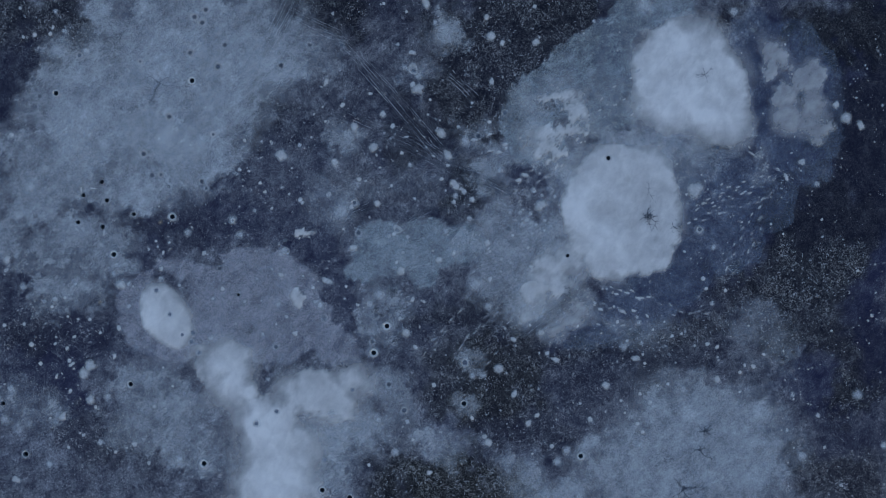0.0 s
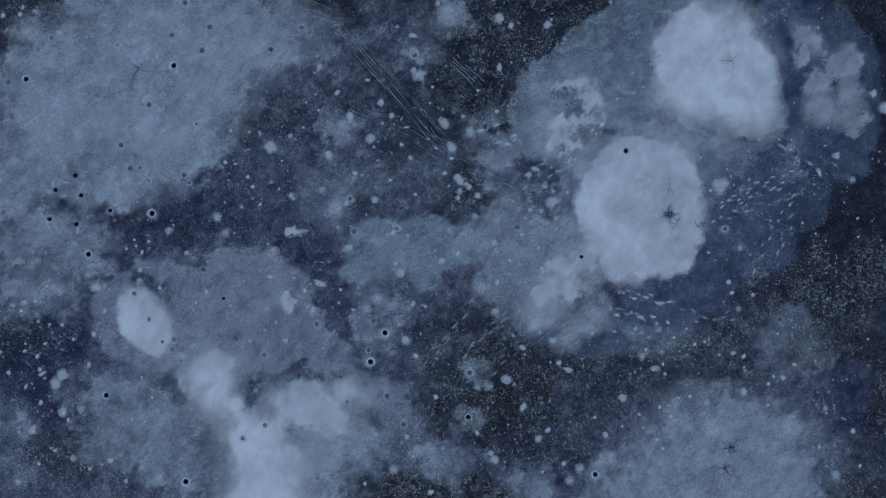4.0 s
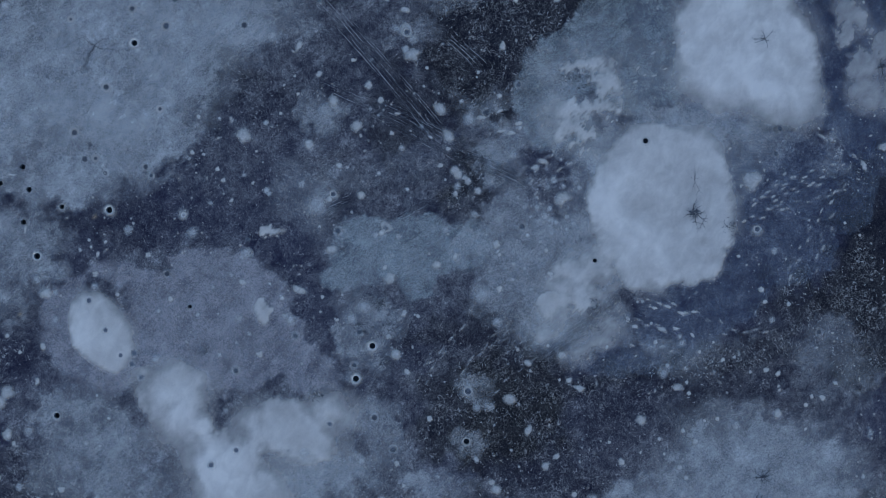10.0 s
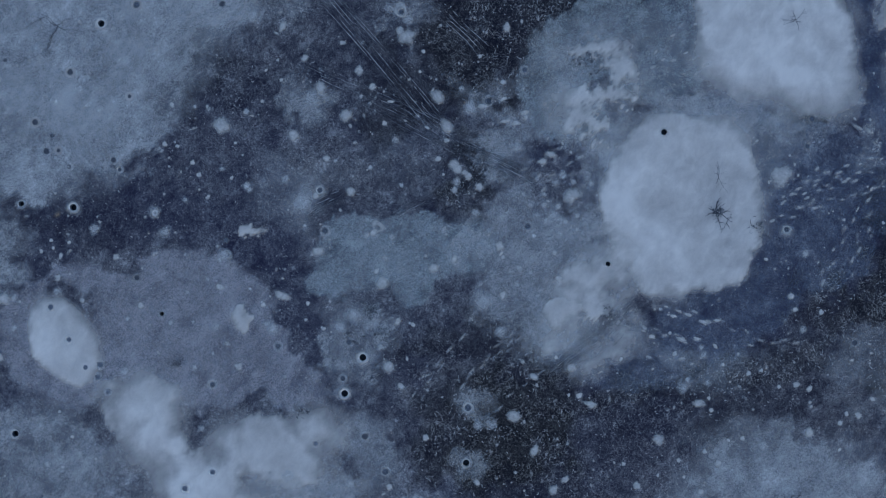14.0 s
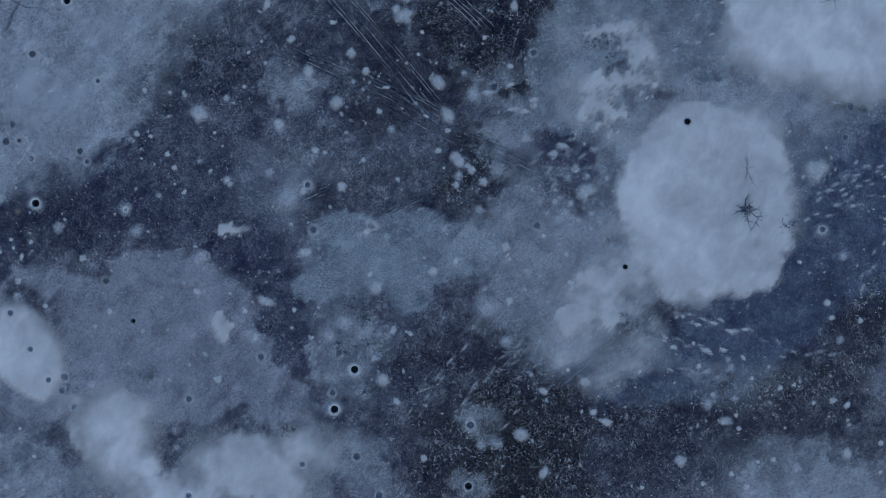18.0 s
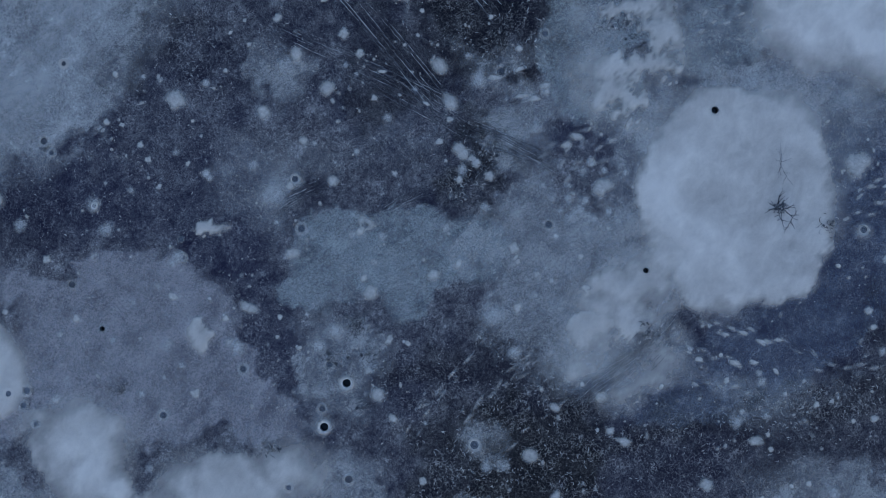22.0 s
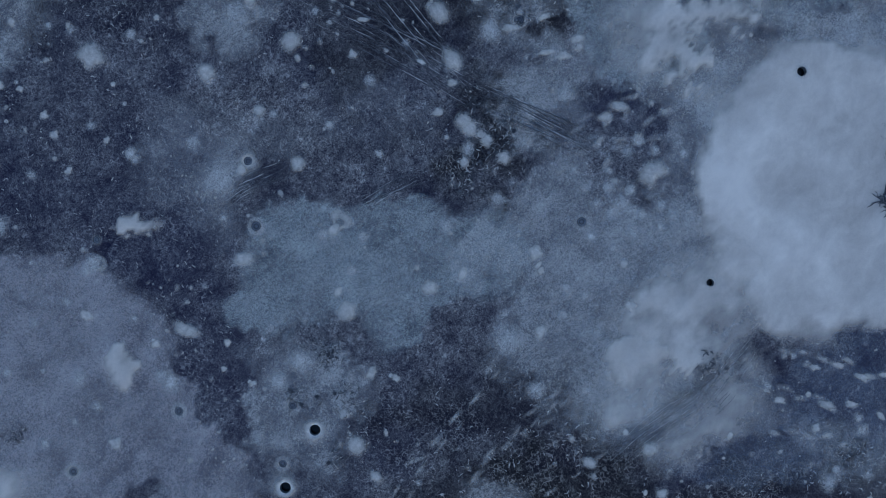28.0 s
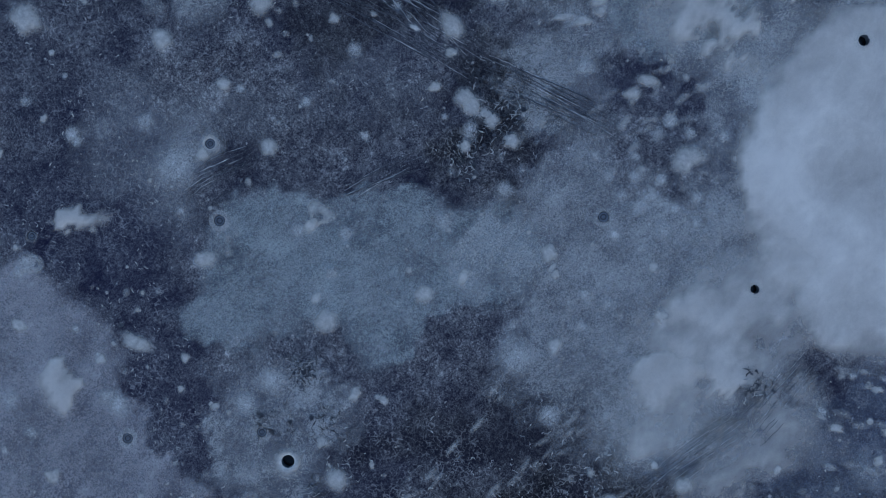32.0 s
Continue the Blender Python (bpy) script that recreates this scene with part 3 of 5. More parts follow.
def sled_track(label, x0, y0, x1, y1, sag, lines, width, gap=0.25, ridges=0.6, line=0.03):
    """Parallel runner scratches: dark grooves with thin broken rims of slush."""
    base = empty("sled_track", (x0 + x1) / 2, (y0 + y1) / 2, 0)
    tagged(base, label, "sled track", "tracks scraped in the ice")
    k = np.random.default_rng(int(abs(x0 * 91 + y1 * 57) * 10) % 9999)
    length = math.hypot(x1 - x0, y1 - y0)
    count = max(12, int(length / 0.09))
    path = bend(x0, y0, x1, y1, sag, count)
    d = np.gradient(path, axis=0)
    n = np.c_[-d[:, 1], d[:, 0]] / np.hypot(d[:, 0], d[:, 1])[:, None]
    knots = np.arange(0, count, 5)
    z = np.interp(np.arange(count), knots, [snow_height(*path[i]) for i in knots]) + 0.004
    for q in range(lines):
        off = (q / max(1, lines - 1) - 0.5) * width + k.normal(0, 0.012)
        drift = off + 0.03 * np.sin(np.linspace(0, 5, count) + k.random() * 6)
        strip = path + n * drift[:, None]
        for name, mat, shift, chance, wide in (("groove", GROOVE, 0.0, 1 - gap, line * 1.1), ("rim", SCRATCH, line * 0.9, ridges, line * 0.8)):
            pulse = np.convolve(k.random(count + 8), np.ones(9) / 9, "valid")[:count]
            wide_at = wide * np.clip((pulse - np.quantile(pulse, 1 - chance)) * 14, 0.06, 1.0)
            wide_at = wide_at * np.sin(np.linspace(0.05, math.pi - 0.05, count)) ** 0.4
            verts, faces = ribbon(strip + n * shift, wide_at, z + (0.002 if name == "rim" else 0), 0.004, int(k.integers(1e6)))
            ob = mesh_object(name, verts, faces, mat, None)
            ob.parent = base
            ob.matrix_parent_inverse = Matrix.Translation(base.location).inverted()
    return base


def crack_star(label, x, y, arms, reach, width, seed, heart=0.0):
    """Cracks that run out from one wet spot, forking and thinning. arms: headings in degrees and share of the reach."""
    base = empty("ice_crack", x, y, snow_height(x, y) + 0.004)
    tagged(base, label, "ice crack", "star cracks in the ice")
    k = np.random.default_rng(seed)
    for heading, share in arms:
        verts, faces = [], []

        def grow(px, py, a, length, w, forks):
            count = max(6, int(length / 0.06))
            pts, aa = [(px, py)], a
            for _ in range(count):
                aa += k.normal(0, 0.24)
                aa += 0.12 * (a - aa)
                pts.append((pts[-1][0] + math.cos(aa) * length / count, pts[-1][1] + math.sin(aa) * length / count))
            v, f = ribbon(pts, np.linspace(w, w * 0.25, len(pts)), 0.0, 0.006, int(k.integers(1e6)))
            faces.extend(tuple(b + len(verts) for b in one) for one in f)
            verts.extend(tuple(b) for b in v)
            if forks:
                for _ in range(forks):
                    i = int(k.uniform(0.25, 0.8) * count)
                    grow(*pts[i], aa + k.choice([-1, 1]) * k.uniform(0.4, 1.0), length * k.uniform(0.25, 0.5), w * 0.6, forks - 1)

        grow(0.0, 0.0, radians(heading), reach * share, width, 2)
        mesh_object("crack_arm", verts, faces, WET, base)
    if heart:
        wet_flecks(base, k, 7, heart)
    return base


def wet_flecks(base, k, count, reach):
    """Small dark wet places scattered round the middle of a thing."""
    for _ in range(count):
        a, q = k.random() * 6.3, reach * k.random() ** 0.7
        v, f, c = disc_mesh(k.uniform(0.015, 0.05), int(k.integers(1e6)), rings=2, spokes=10, wobble=0.6, rise=0.03)
        ob = mesh_object("wet_fleck", v, f, WET if k.random() < 0.4 else OLD_ICE, base)
        ob.location = (q * math.cos(a), q * math.sin(a), 0.001 + 0.0006 * len(base.children))


def crust_scar(label, x, y, r, count, seed):
    """A broken crust: short curled ridges of slush among wet dark flecks."""
    base = empty("crust_scar", x, y, snow_height(x, y) + 0.004)
    tagged(base, label, "ice crust", "crusted scars in the ice")
    k = np.random.default_rng(seed)
    wet_flecks(base, k, count // 3, r)
    for _ in range(count * 2):
        a, q = k.random() * 6.3, r * (0.1 + 0.95 * k.random())
        h = a + 1.57 + k.normal(0, 0.6)
        length, curve = k.uniform(0.05, 0.18), k.normal(0, 2.2)
        pts = [(q * math.cos(a), q * math.sin(a))]
        for i in range(6):
            h += curve / 6
            pts.append((pts[-1][0] + math.cos(h) * length / 6, pts[-1][1] + math.sin(h) * length / 6))
        w = k.uniform(0.010, 0.028) * np.sin(np.linspace(0.3, math.pi - 0.3, 7))
        v, f = ribbon(pts, w, 0.012, 0.003, int(k.integers(1e6)))
        dark = k.random() < 0.62
        mesh_object("crack" if dark else "slush_ridge", v, f, WET if dark else RIDGE, base)
    return base


def snow_ring(x, y, r0, r1, level):
    """A ring of frost round a bare middle."""
    v, f, c = annulus("ring", r0, r1, 0.0, CLUMP, None, lambda s: level * math.sin(math.pi * min(1.0, 0.12 + s * 0.88)), 6, 26, 0.01, 0.35, int(abs(x * 97 + y * 31) * 10))
    ob = mesh_object("snow_ring", v, f, CLUMP, cover=c)
    ob.location = (x, y, snow_height(x, y) + 0.003)
    return tagged(ob, "thin ragged ring of frost on a slush plate", "frost ring")


# ---------------------------------------------------------------- auger holes are drilled first, so that every sheet leaves them open
HOLE_LIST = []


def hole(x, y, r, kind, collar=0.0, reach=2.6):
    HOLES.append((x, y, r))
    HOLE_LIST.append((x, y, r, kind, collar, reach))


hole(-11.55, 7.75, 0.116, "open", .9, 3)
hole(-17.81, 7.17, 0.116, "open", .7, 2.4)
hole(-17.64, 9.00, 0.093, "plug", 0, 2.6)
hole(-16.74, 8.91, 0.093, "plug", .3, 3)
hole(-11.64, 9.04, 0.093, "old", .3, 2.6)
hole(-10.04, 9.39, 0.104, "old", .25, 2.6)
hole(-10.36, 8.40, 0.116, "plug", .3, 3)
hole(-7.44, 8.44, 0.104, "old", .3, 2.6)
hole(-13.94, 8.63, 0.058, "old", 0, 2.6)
hole(-12.60, 6.09, 0.104, "old", .3, 2.4)
hole(-14.82, 6.48, 0.069, "old", 0, 2.6)
hole(-10.58, 5.28, 0.069, "old", 0, 2.6)
hole(-13.78, 4.38, 0.104, "old", .4, 3.2)
hole(-13.19, 3.92, 0.074, "old", 0, 2.6)
hole(-13.39, 3.39, 0.104, "old", 0, 2.6)
hole(-12.98, 3.42, 0.069, "old", 0, 2.6)
hole(-15.71, 3.09, 0.104, "open", 0, 2.6)
hole(-16.55, 2.47, 0.104, "open", .3, 2)
hole(-15.47, 2.24, 0.104, "open", .2, 2)
hole(-14.23, 1.60, 0.093, "open", .4, 3)
hole(-12.46, 1.49, 0.116, "open", .95, 2.8)
hole(-16.80, 1.23, 0.104, "open", .3, 2)
hole(-15.67, 1.02, 0.104, "open", .2, 2)
hole(-15.15, -0.25, 0.116, "open", .85, 2.8)
hole(-11.11, 3.11, 0.093, "old", .3, 3)
hole(-10.90, 2.79, 0.069, "plug", .4, 3)
hole(-12.62, 2.87, 0.081, "old", 0, 2.6)
hole(-9.68, 1.32, 0.046, "open", .9, 5)
hole(-13.17, -1.90, 0.093, "old", .2, 2.4)
hole(-12.55, -3.00, 0.081, "old", .3, 2.6)
hole(-9.42, -2.11, 0.074, "open", 0, 2.6)
hole(-10.28, -0.88, 0.093, "old", .3, 3)
hole(-11.98, -3.94, 0.081, "old", 0, 2.6)
hole(-11.48, -3.85, 0.093, "old", .2, 2.4)
hole(-11.57, -4.27, 0.081, "old", 0, 2.6)
hole(-11.22, -4.77, 0.060, "old", 0, 2.6)
hole(-14.37, -6.22, 0.109, "open", .6, 2.6)
hole(-10.99, -9.87, 0.116, "open", 1, 3)
hole(-8.57, -8.02, 0.093, "old", .5, 2.6)
hole(-7.64, -7.46, 0.083, "old", .3, 2.4)
hole(-7.69, -4.50, 0.093, "plug", .4, 3)
hole(-2.58, -3.55, 0.116, "open", .9, 3.2)
hole(-3.19, -4.78, 0.116, "open", 1, 3)
hole(-3.25, -4.27, 0.083, "plug", .3, 3)
hole(-4.15, -6.47, 0.074, "old", .2, 2.4)
hole(-2.49, -6.23, 0.104, "old", .3, 2.4)
hole(-1.79, -7.43, 0.104, "plug", .4, 2.6)
hole(1.01, -5.23, 0.116, "plug", .6, 3)
hole(0.96, -7.11, 0.111, "open", .5, 2.6)
hole(-5.43, -9.70, 0.093, "old", .2, 2)
hole(6.34, -9.53, 0.111, "open", .9, 3)
hole(14.14, -2.94, 0.093, "old", .2, 2.5)
hole(-6.13, 9.40, 0.104, "old", .3, 2.6)
hole(-4.66, 9.39, 0.093, "plug", .3, 3)
hole(-1.35, 8.21, 0.088, "plug", .4, 2.6)
hole(1.62, 5.20, 0.106, "plug", .4, 2.4)
hole(2.85, 6.27, 0.088, "plug", .3, 2.4)
hole(14.28, 10.06, 0.093, "plug", .2, 2.2)
hole(7.60, 4.18, 0.106, "open", .2, 2)
hole(12.63, 4.67, 0.093, "plug", .3, 2)
hole(12.50, 3.74, 0.083, "plug", .3, 2)
hole(-4.08, 2.13, 0.093, "plug", .6, 3.2)
hole(-3.89, 0.75, 0.104, "plug", .2, 2.6)
hole(-2.29, -1.94, 0.102, "plug", .2, 2.2)
hole(-3.06, -3.03, 0.093, "plug", .3, 2.6)
hole(3.01, 0.94, 0.102, "plug", .2, 2.4)
hole(5.73, -0.31, 0.083, "open", .2, 2)
hole(-5.47, -3.19, 0.097, "plug", .2, 2.4)
hole(11.81, 0.90, 0.093, "plug", .6, 3.6)
hole(-5.62, -1.15, 0.046, "old", 0, 2.6)
hole(-19.20, -9.44, 0.120, "open", .6, 2.6)
hole(-5.55, -11.08, 0.114, "open", .7, 2.8)
hole(-4.30, -11.45, 0.120, "open", .6, 2.6)
hole(-5.42, -9.71, 0.078, "old", .2, 2.4)
hole(-10.92, 11.01, 0.104, "old", .3, 2.4)
hole(-11.44, 10.68, 0.104, "old", .3, 2.4)
hole(-11.08, 10.42, 0.104, "old", .3, 2.4)
hole(-17.60, 9.01, 0.099, "plug", .3, 2.4)
hole(-18.55, 7.04, 0.094, "old", .2, 2.4)
hole(-19.92, 4.09, 0.094, "old", .3, 2.4)
hole(9.39, 10.88, 0.099, "plug", .2, 2.2)
hole(-20.25, -7.11, 0.104, "open", .3, 2.2)
hole(-7.26, 0.42, 0.084, "plug", .2, 2)
hole(-7.21, -0.09, 0.084, "plug", .4, 2.4)
hole(-8.67, 0.71, 0.030, "old", 0, 2.6)

# ---------------------------------------------------------------- the lake's ice: one sheet to the horizon
def ice_sheet():
    step = 0.1
    edge = [26, 30, 40, 70, 140, 320, 800, 2400]
    xs = np.r_[[-e for e in edge[::-1]], np.arange(-23, 23 + step, step), edge]
    ys = np.r_[[-e for e in edge[::-1]], np.arange(-14, 14 + step, step), edge]
    gx, gy = np.meshgrid(xs, ys, indexing="ij")
    gx, gy = gx.ravel(), gy.ravel()
    verts = np.c_[gx, gy, 0 * gx]
    faces = open_holes(verts, grid_faces(len(xs), len(ys)), 0.075)
    verts, faces, fx, fy = used_only(verts, faces, gx, gy)
    inner = (1 - smooth(21.5, 23.0, abs(fx))) * (1 - smooth(12.8, 14.0, abs(fy)))
    frost, crust, blue = ice_fields(fx, fy)
    ob = mesh_object("ground", verts, faces, ICE, frost=0.16 + inner * (frost - 0.16), crust=inner * crust, blue=blue)
    tagged(ob, "dark frozen lake with a grainy bloom of frost", "lake ice", kind="structure")


ice_sheet()

# ---------------------------------------------------------------- snow lying on the ice: veils first, then drifts on top
snow_patch("snow_veil", "broad thin veil of grey-blue snow over lake ice", [
    (-12.85, 7.57, 4.29, 3.25, 0),
    (-11.81, 9.91, 3.25, 2.03, 0),
    (-15.71, 6.53, 2.60, 2.73, 0),
    (-9.47, 8.61, 2.21, 2.29, 0),
    (-12.07, 4.97, 3.25, 2.29, 0),
    (-17.92, 7.18, 1.51, 1.17, 0),
    (-17.53, 9.13, 0.99, 0.73, 0),
    (-13.89, 2.89, 3.12, 1.17, 0),
    (-15.45, 10.43, 1.04, 0.94, 0),
    (-8.95, 10.43, 1.43, 1.25, 0),
    (-7.13, 8.35, 1.43, 1.17, 0),
    (-9.99, 6.53, 1.95, 1.51, 0),
], 0.42, 1.3, 1, VEIL, 0.0020, 0.002, 0.5, 0.35, fuzzy=0.25, mottle=0.35, category="snow veil")
snow_patch("snow_veil", "blotchy thin frost beside a broad snow veil", [
    (-19.22, 4.58, 1.61, 1.30, 0),
    (-18.18, 2.89, 2.21, 1.56, 0),
    (-18.05, 0.03, 2.08, 1.09, 0),
    (-15.97, 0.55, 1.82, 1.09, 0),
    (-17.53, -2.06, 1.82, 1.04, 0),
    (-15.45, -0.49, 1.43, 1.17, 0),
    (-20.00, 0.81, 0.91, 1.30, 0),
    (-17.01, 4.45, 1.56, 1.56, 0),
], 0.33, 0.8, 4, VEIL, 0.0024, 0.002, 0.4, 0.4, fuzzy=0.4, mottle=0.6, category="snow veil")
snow_patch("snow_veil", "brighter middle of a broad snow veil", [
    (-14.67, 8.09, 1.17, 0.91, 0),
    (-11.03, 8.61, 1.56, 1.56, 0),
    (-12.85, 5.23, 2.08, 1.82, 0),
    (-11.03, 6.27, 1.56, 1.56, 0),
], 0.18, 2.2, 5, VEIL, 0.0028, 0.002, 0.5, 0.35, fuzzy=0.3, mottle=0.4, category="snow veil")
snow_patch("snow_veil", "flooded plate of grey frozen slush with a sharp rim", [
    (6.79, 9.18, 1.51, 1.04, 20),
    (4.58, 7.00, 1.43, 1.17, 0),
    (5.62, 8.14, 1.43, 1.20, 30),
    (3.80, 5.96, 0.99, 1.25, 0),
    (7.75, 9.96, 0.99, 0.73, 0),
    (9.13, 10.90, 1.25, 0.94, 0),
    (7.18, 6.79, 1.82, 1.56, 0),
    (4.32, 4.84, 1.20, 1.09, 0),
    (10.30, 11.26, 1.56, 0.68, 0),
    (8.35, 7.57, 1.04, 2.08, 0),
], 0.26, 0.16, 7, SLUSH_GREY, 0.0032, 0.002, 0.16, 0.2, fuzzy=0.05, mottle=0.3, category="snow veil")
snow_patch("snow_veil", "flooded plate of blue frozen slush with a sharp rim", [
    (15.76, 6.79, 2.47, 2.73, 0),
    (14.20, 9.96, 1.09, 1.14, 0),
    (16.02, 9.39, 1.51, 1.20, 0),
    (17.46, 7.57, 1.09, 1.77, 0),
    (17.07, 5.54, 1.46, 1.51, 0),
    (16.28, 3.54, 1.61, 0.73, 0),
    (17.12, 3.93, 0.83, 0.86, 0),
    (13.42, 2.37, 2.86, 1.77, 0),
    (15.24, 1.79, 0.94, 0.94, 0),
    (11.86, 0.03, 2.86, 1.61, 10),
    (13.68, 0.03, 1.04, 0.88, 0),
    (10.04, -1.53, 2.47, 1.51, 15),
    (8.22, -3.10, 2.29, 1.17, 10),
    (6.79, -3.88, 2.21, 0.78, 0),
    (4.97, -3.49, 1.17, 0.57, 0),
    (10.82, 3.93, 2.86, 2.21, 0),
], 0.085, 0.13, 10, SLUSH_BLUE, 0.0036, 0.002, 0.12, 0.2, fuzzy=0.04, mottle=0.35, category="snow veil")
snow_patch("snow_veil", "thin veil of snow on a refrozen slush plate", [
    (-2.32, 0.03, 1.87, 1.20, 0),
    (-0.62, 0.23, 1.87, 1.20, 0),
    (-3.54, -0.86, 1.04, 0.52, 0),
    (-0.75, -1.27, 0.70, 0.52, 0),
    (-3.17, 0.75, 0.94, 0.65, 0),
    (0.81, 0.23, 1.14, 0.99, 0),
], 0.29, 0.2, 13, SLUSH_GREY, 0.0040, 0.002, 0.16, 0.2, fuzzy=0.05, mottle=0.35, category="snow veil")
snow_patch("snow_veil", "smooth veil of mauve-grey snow round the bright drifts", [
    (-8.56, -0.70, 1.69, 0.94, 0),
    (-9.99, -2.71, 2.21, 1.95, 0),
    (-7.39, -2.06, 2.03, 1.30, 0),
    (-6.22, -3.15, 1.35, 1.25, 0),
    (-11.55, -1.22, 1.82, 0.52, -8),
    (-7.91, -4.27, 2.08, 1.17, 0),
    (-4.92, -4.53, 1.04, 0.88, 0),
    (-14.02, -2.97, 0.99, 1.77, 0),
    (-12.59, -4.14, 1.43, 1.17, 0),
], 0.31, 0.3, 16, VEIL_MAUVE, 0.0044, 0.002, 0.25, 0.25, fuzzy=0.08, mottle=0.3, category="snow veil")
snow_patch("snow_veil", "broad soft veil of snow over lake ice", [
    (10.82, -8.43, 2.86, 2.03, 0),
    (8.74, -10.25, 2.73, 1.69, 0),
    (12.90, -10.25, 2.73, 1.69, 0),
    (13.42, -7.65, 1.95, 1.43, 0),
    (11.08, -6.74, 1.43, 0.68, 0),
    (5.62, -11.03, 1.56, 0.68, 0),
    (7.18, -9.47, 0.99, 0.94, 0),
    (14.72, -9.21, 1.17, 1.43, 0),
    (10.30, -11.68, 4.16, 1.17, 0),
], 0.4, 1.6, 19, VEIL, 0.0048, 0.002, 0.5, 0.3, fuzzy=0.25, mottle=0.3, category="snow veil")
snow_patch("snow_veil", "wispy veil of snow between two slush plates", [
    (2.24, 3.67, 0.94, 0.78, 0),
    (1.72, 0.42, 1.43, 0.94, 0),
    (3.28, 0.42, 1.51, 1.69, 0),
    (2.76, -1.53, 1.51, 1.25, 0),
    (3.80, -2.71, 1.20, 0.94, 0),
    (3.15, 1.98, 0.88, 0.78, 0),
    (5.62, 3.36, 0.88, 0.94, 0),
], 0.31, 0.8, 22, VEIL, 0.0052, 0.002, 0.4, 0.35, fuzzy=0.3, mottle=0.4, category="snow veil")
snow_patch("snow_veil", "soft grey skirt of snow round a bright drift", [
    (6.53, 3.67, 1.46, 1.30, 0),
    (5.62, 1.07, 1.09, 1.56, 0),
    (6.01, -0.23, 1.30, 0.88, 0),
    (8.48, 5.10, 1.98, 0.68, 0),
    (10.56, 4.66, 1.30, 0.78, 0),
    (10.95, 2.89, 0.68, 1.30, 0),
], 0.36, 1.5, 59, VEIL, 0.0056, 0.002, 0.2, 0.25, fuzzy=0.15, mottle=0.3, category="snow veil")
snow_patch("snow_veil", "ragged frost patch beside crusted ice", [
    (14.59, -3.23, 0.88, 0.47, 0),
    (15.30, -4.27, 0.83, 0.62, 0),
    (13.94, -4.14, 0.78, 0.52, 0),
    (14.85, -5.05, 0.78, 0.52, 0),
    (16.02, -9.34, 0.88, 1.04, 0),
    (15.63, -8.82, 0.68, 0.68, 0),
], 0.09, 0.8, 55, VEIL, 0.0060, 0.002, 0.3, 0.3, fuzzy=0.35, mottle=0.4, category="snow veil")
snow_patch("snow_veil", "feathered fringe of snow blown from a bright drift", [
    (13.94, 4.66, 1.04, 0.36, -35),
    (14.72, 4.06, 0.68, 0.42, -40),
    (13.42, 5.23, 0.78, 0.62, 0),
    (14.72, 3.41, 0.57, 0.68, 0),
], 0.22, 0.8, 56, VEIL, 0.0064, 0.002, 0.25, 0.3, fuzzy=0.4, mottle=0.5, category="snow veil")
snow_patch("snow_veil", "streaky veil of snow beside a bright drift", [
    (8.22, 7.05, 1.56, 0.68, 20),
    (7.18, 5.88, 1.56, 0.68, 10),
    (11.86, 4.45, 1.04, 0.78, 0),
    (7.70, 7.57, 0.78, 0.52, 0),
], 0.15, 0.7, 57, VEIL, 0.0068, 0.002, 0.25, 0.3, fuzzy=0.4, mottle=0.5, category="snow veil")
snow_patch("snow_veil", "grey snow round a crusted scar", [
    (4.06, 6.14, 1.04, 1.20, 0),
    (4.58, 4.45, 0.88, 0.88, 0),
    (5.88, 4.71, 1.04, 0.88, 0),
], 0.22, 0.8, 58, VEIL, 0.0072, 0.002, 0.25, 0.3, fuzzy=0.2, mottle=0.4, category="snow veil")
snow_patch("snow_veil", "streaky veil of snow below a dim arm of a drift", [
    (-5.05, -9.08, 1.30, 1.04, 0),
    (-5.57, -10.64, 1.30, 0.88, 0),
    (-3.75, -8.30, 1.14, 0.73, 0),
    (-4.79, -7.91, 1.30, 0.62, 0),
], 0.38, 1, 116, VEIL, 0.0076, 0.002, 0.25, 0.35, fuzzy=0.35, mottle=0.5, category="snow veil")
snow_patch("snow_veil", "faint snow veil beside a refrozen hole", [
    (-4.84, 1.92, 1.07, 0.71, -0),
    (-5.33, 2.51, 0.72, 0.47, -0),
    (-4.48, 1.34, 0.60, 0.47, -0),
], 0.27, 1.20, 28, VEIL, 0.0080, 0.002, 0.4, 0.2, fuzzy=0.150, mottle=0.3, category="snow veil")
snow_patch("snow_veil", "faint grey frost patch on dark ice", [
    (-1.19, 3.50, 1.06, 0.59, -0),
    (-2.13, 2.78, 1.54, 0.59, -0),
    (-0.71, 2.68, 0.71, 0.47, -0),
    (-3.78, 2.41, 1.19, 0.71, -0),
], 0.09, 1.35, 31, VEIL, 0.0084, 0.002, 0.4, 0.3, fuzzy=0.200, mottle=0.3, category="snow veil")
snow_patch("snow_veil", "soft frost patch at the end of a sled track", [
    (1.75, 3.78, 1.06, 0.59, -20),
    (2.47, 3.20, 0.71, 0.71, -0),
    (1.15, 4.84, 0.47, 0.47, -0),
], 0.10, 1.20, 34, VEIL, 0.0088, 0.002, 0.4, 0.3, fuzzy=0.150, mottle=0.3, category="snow veil")
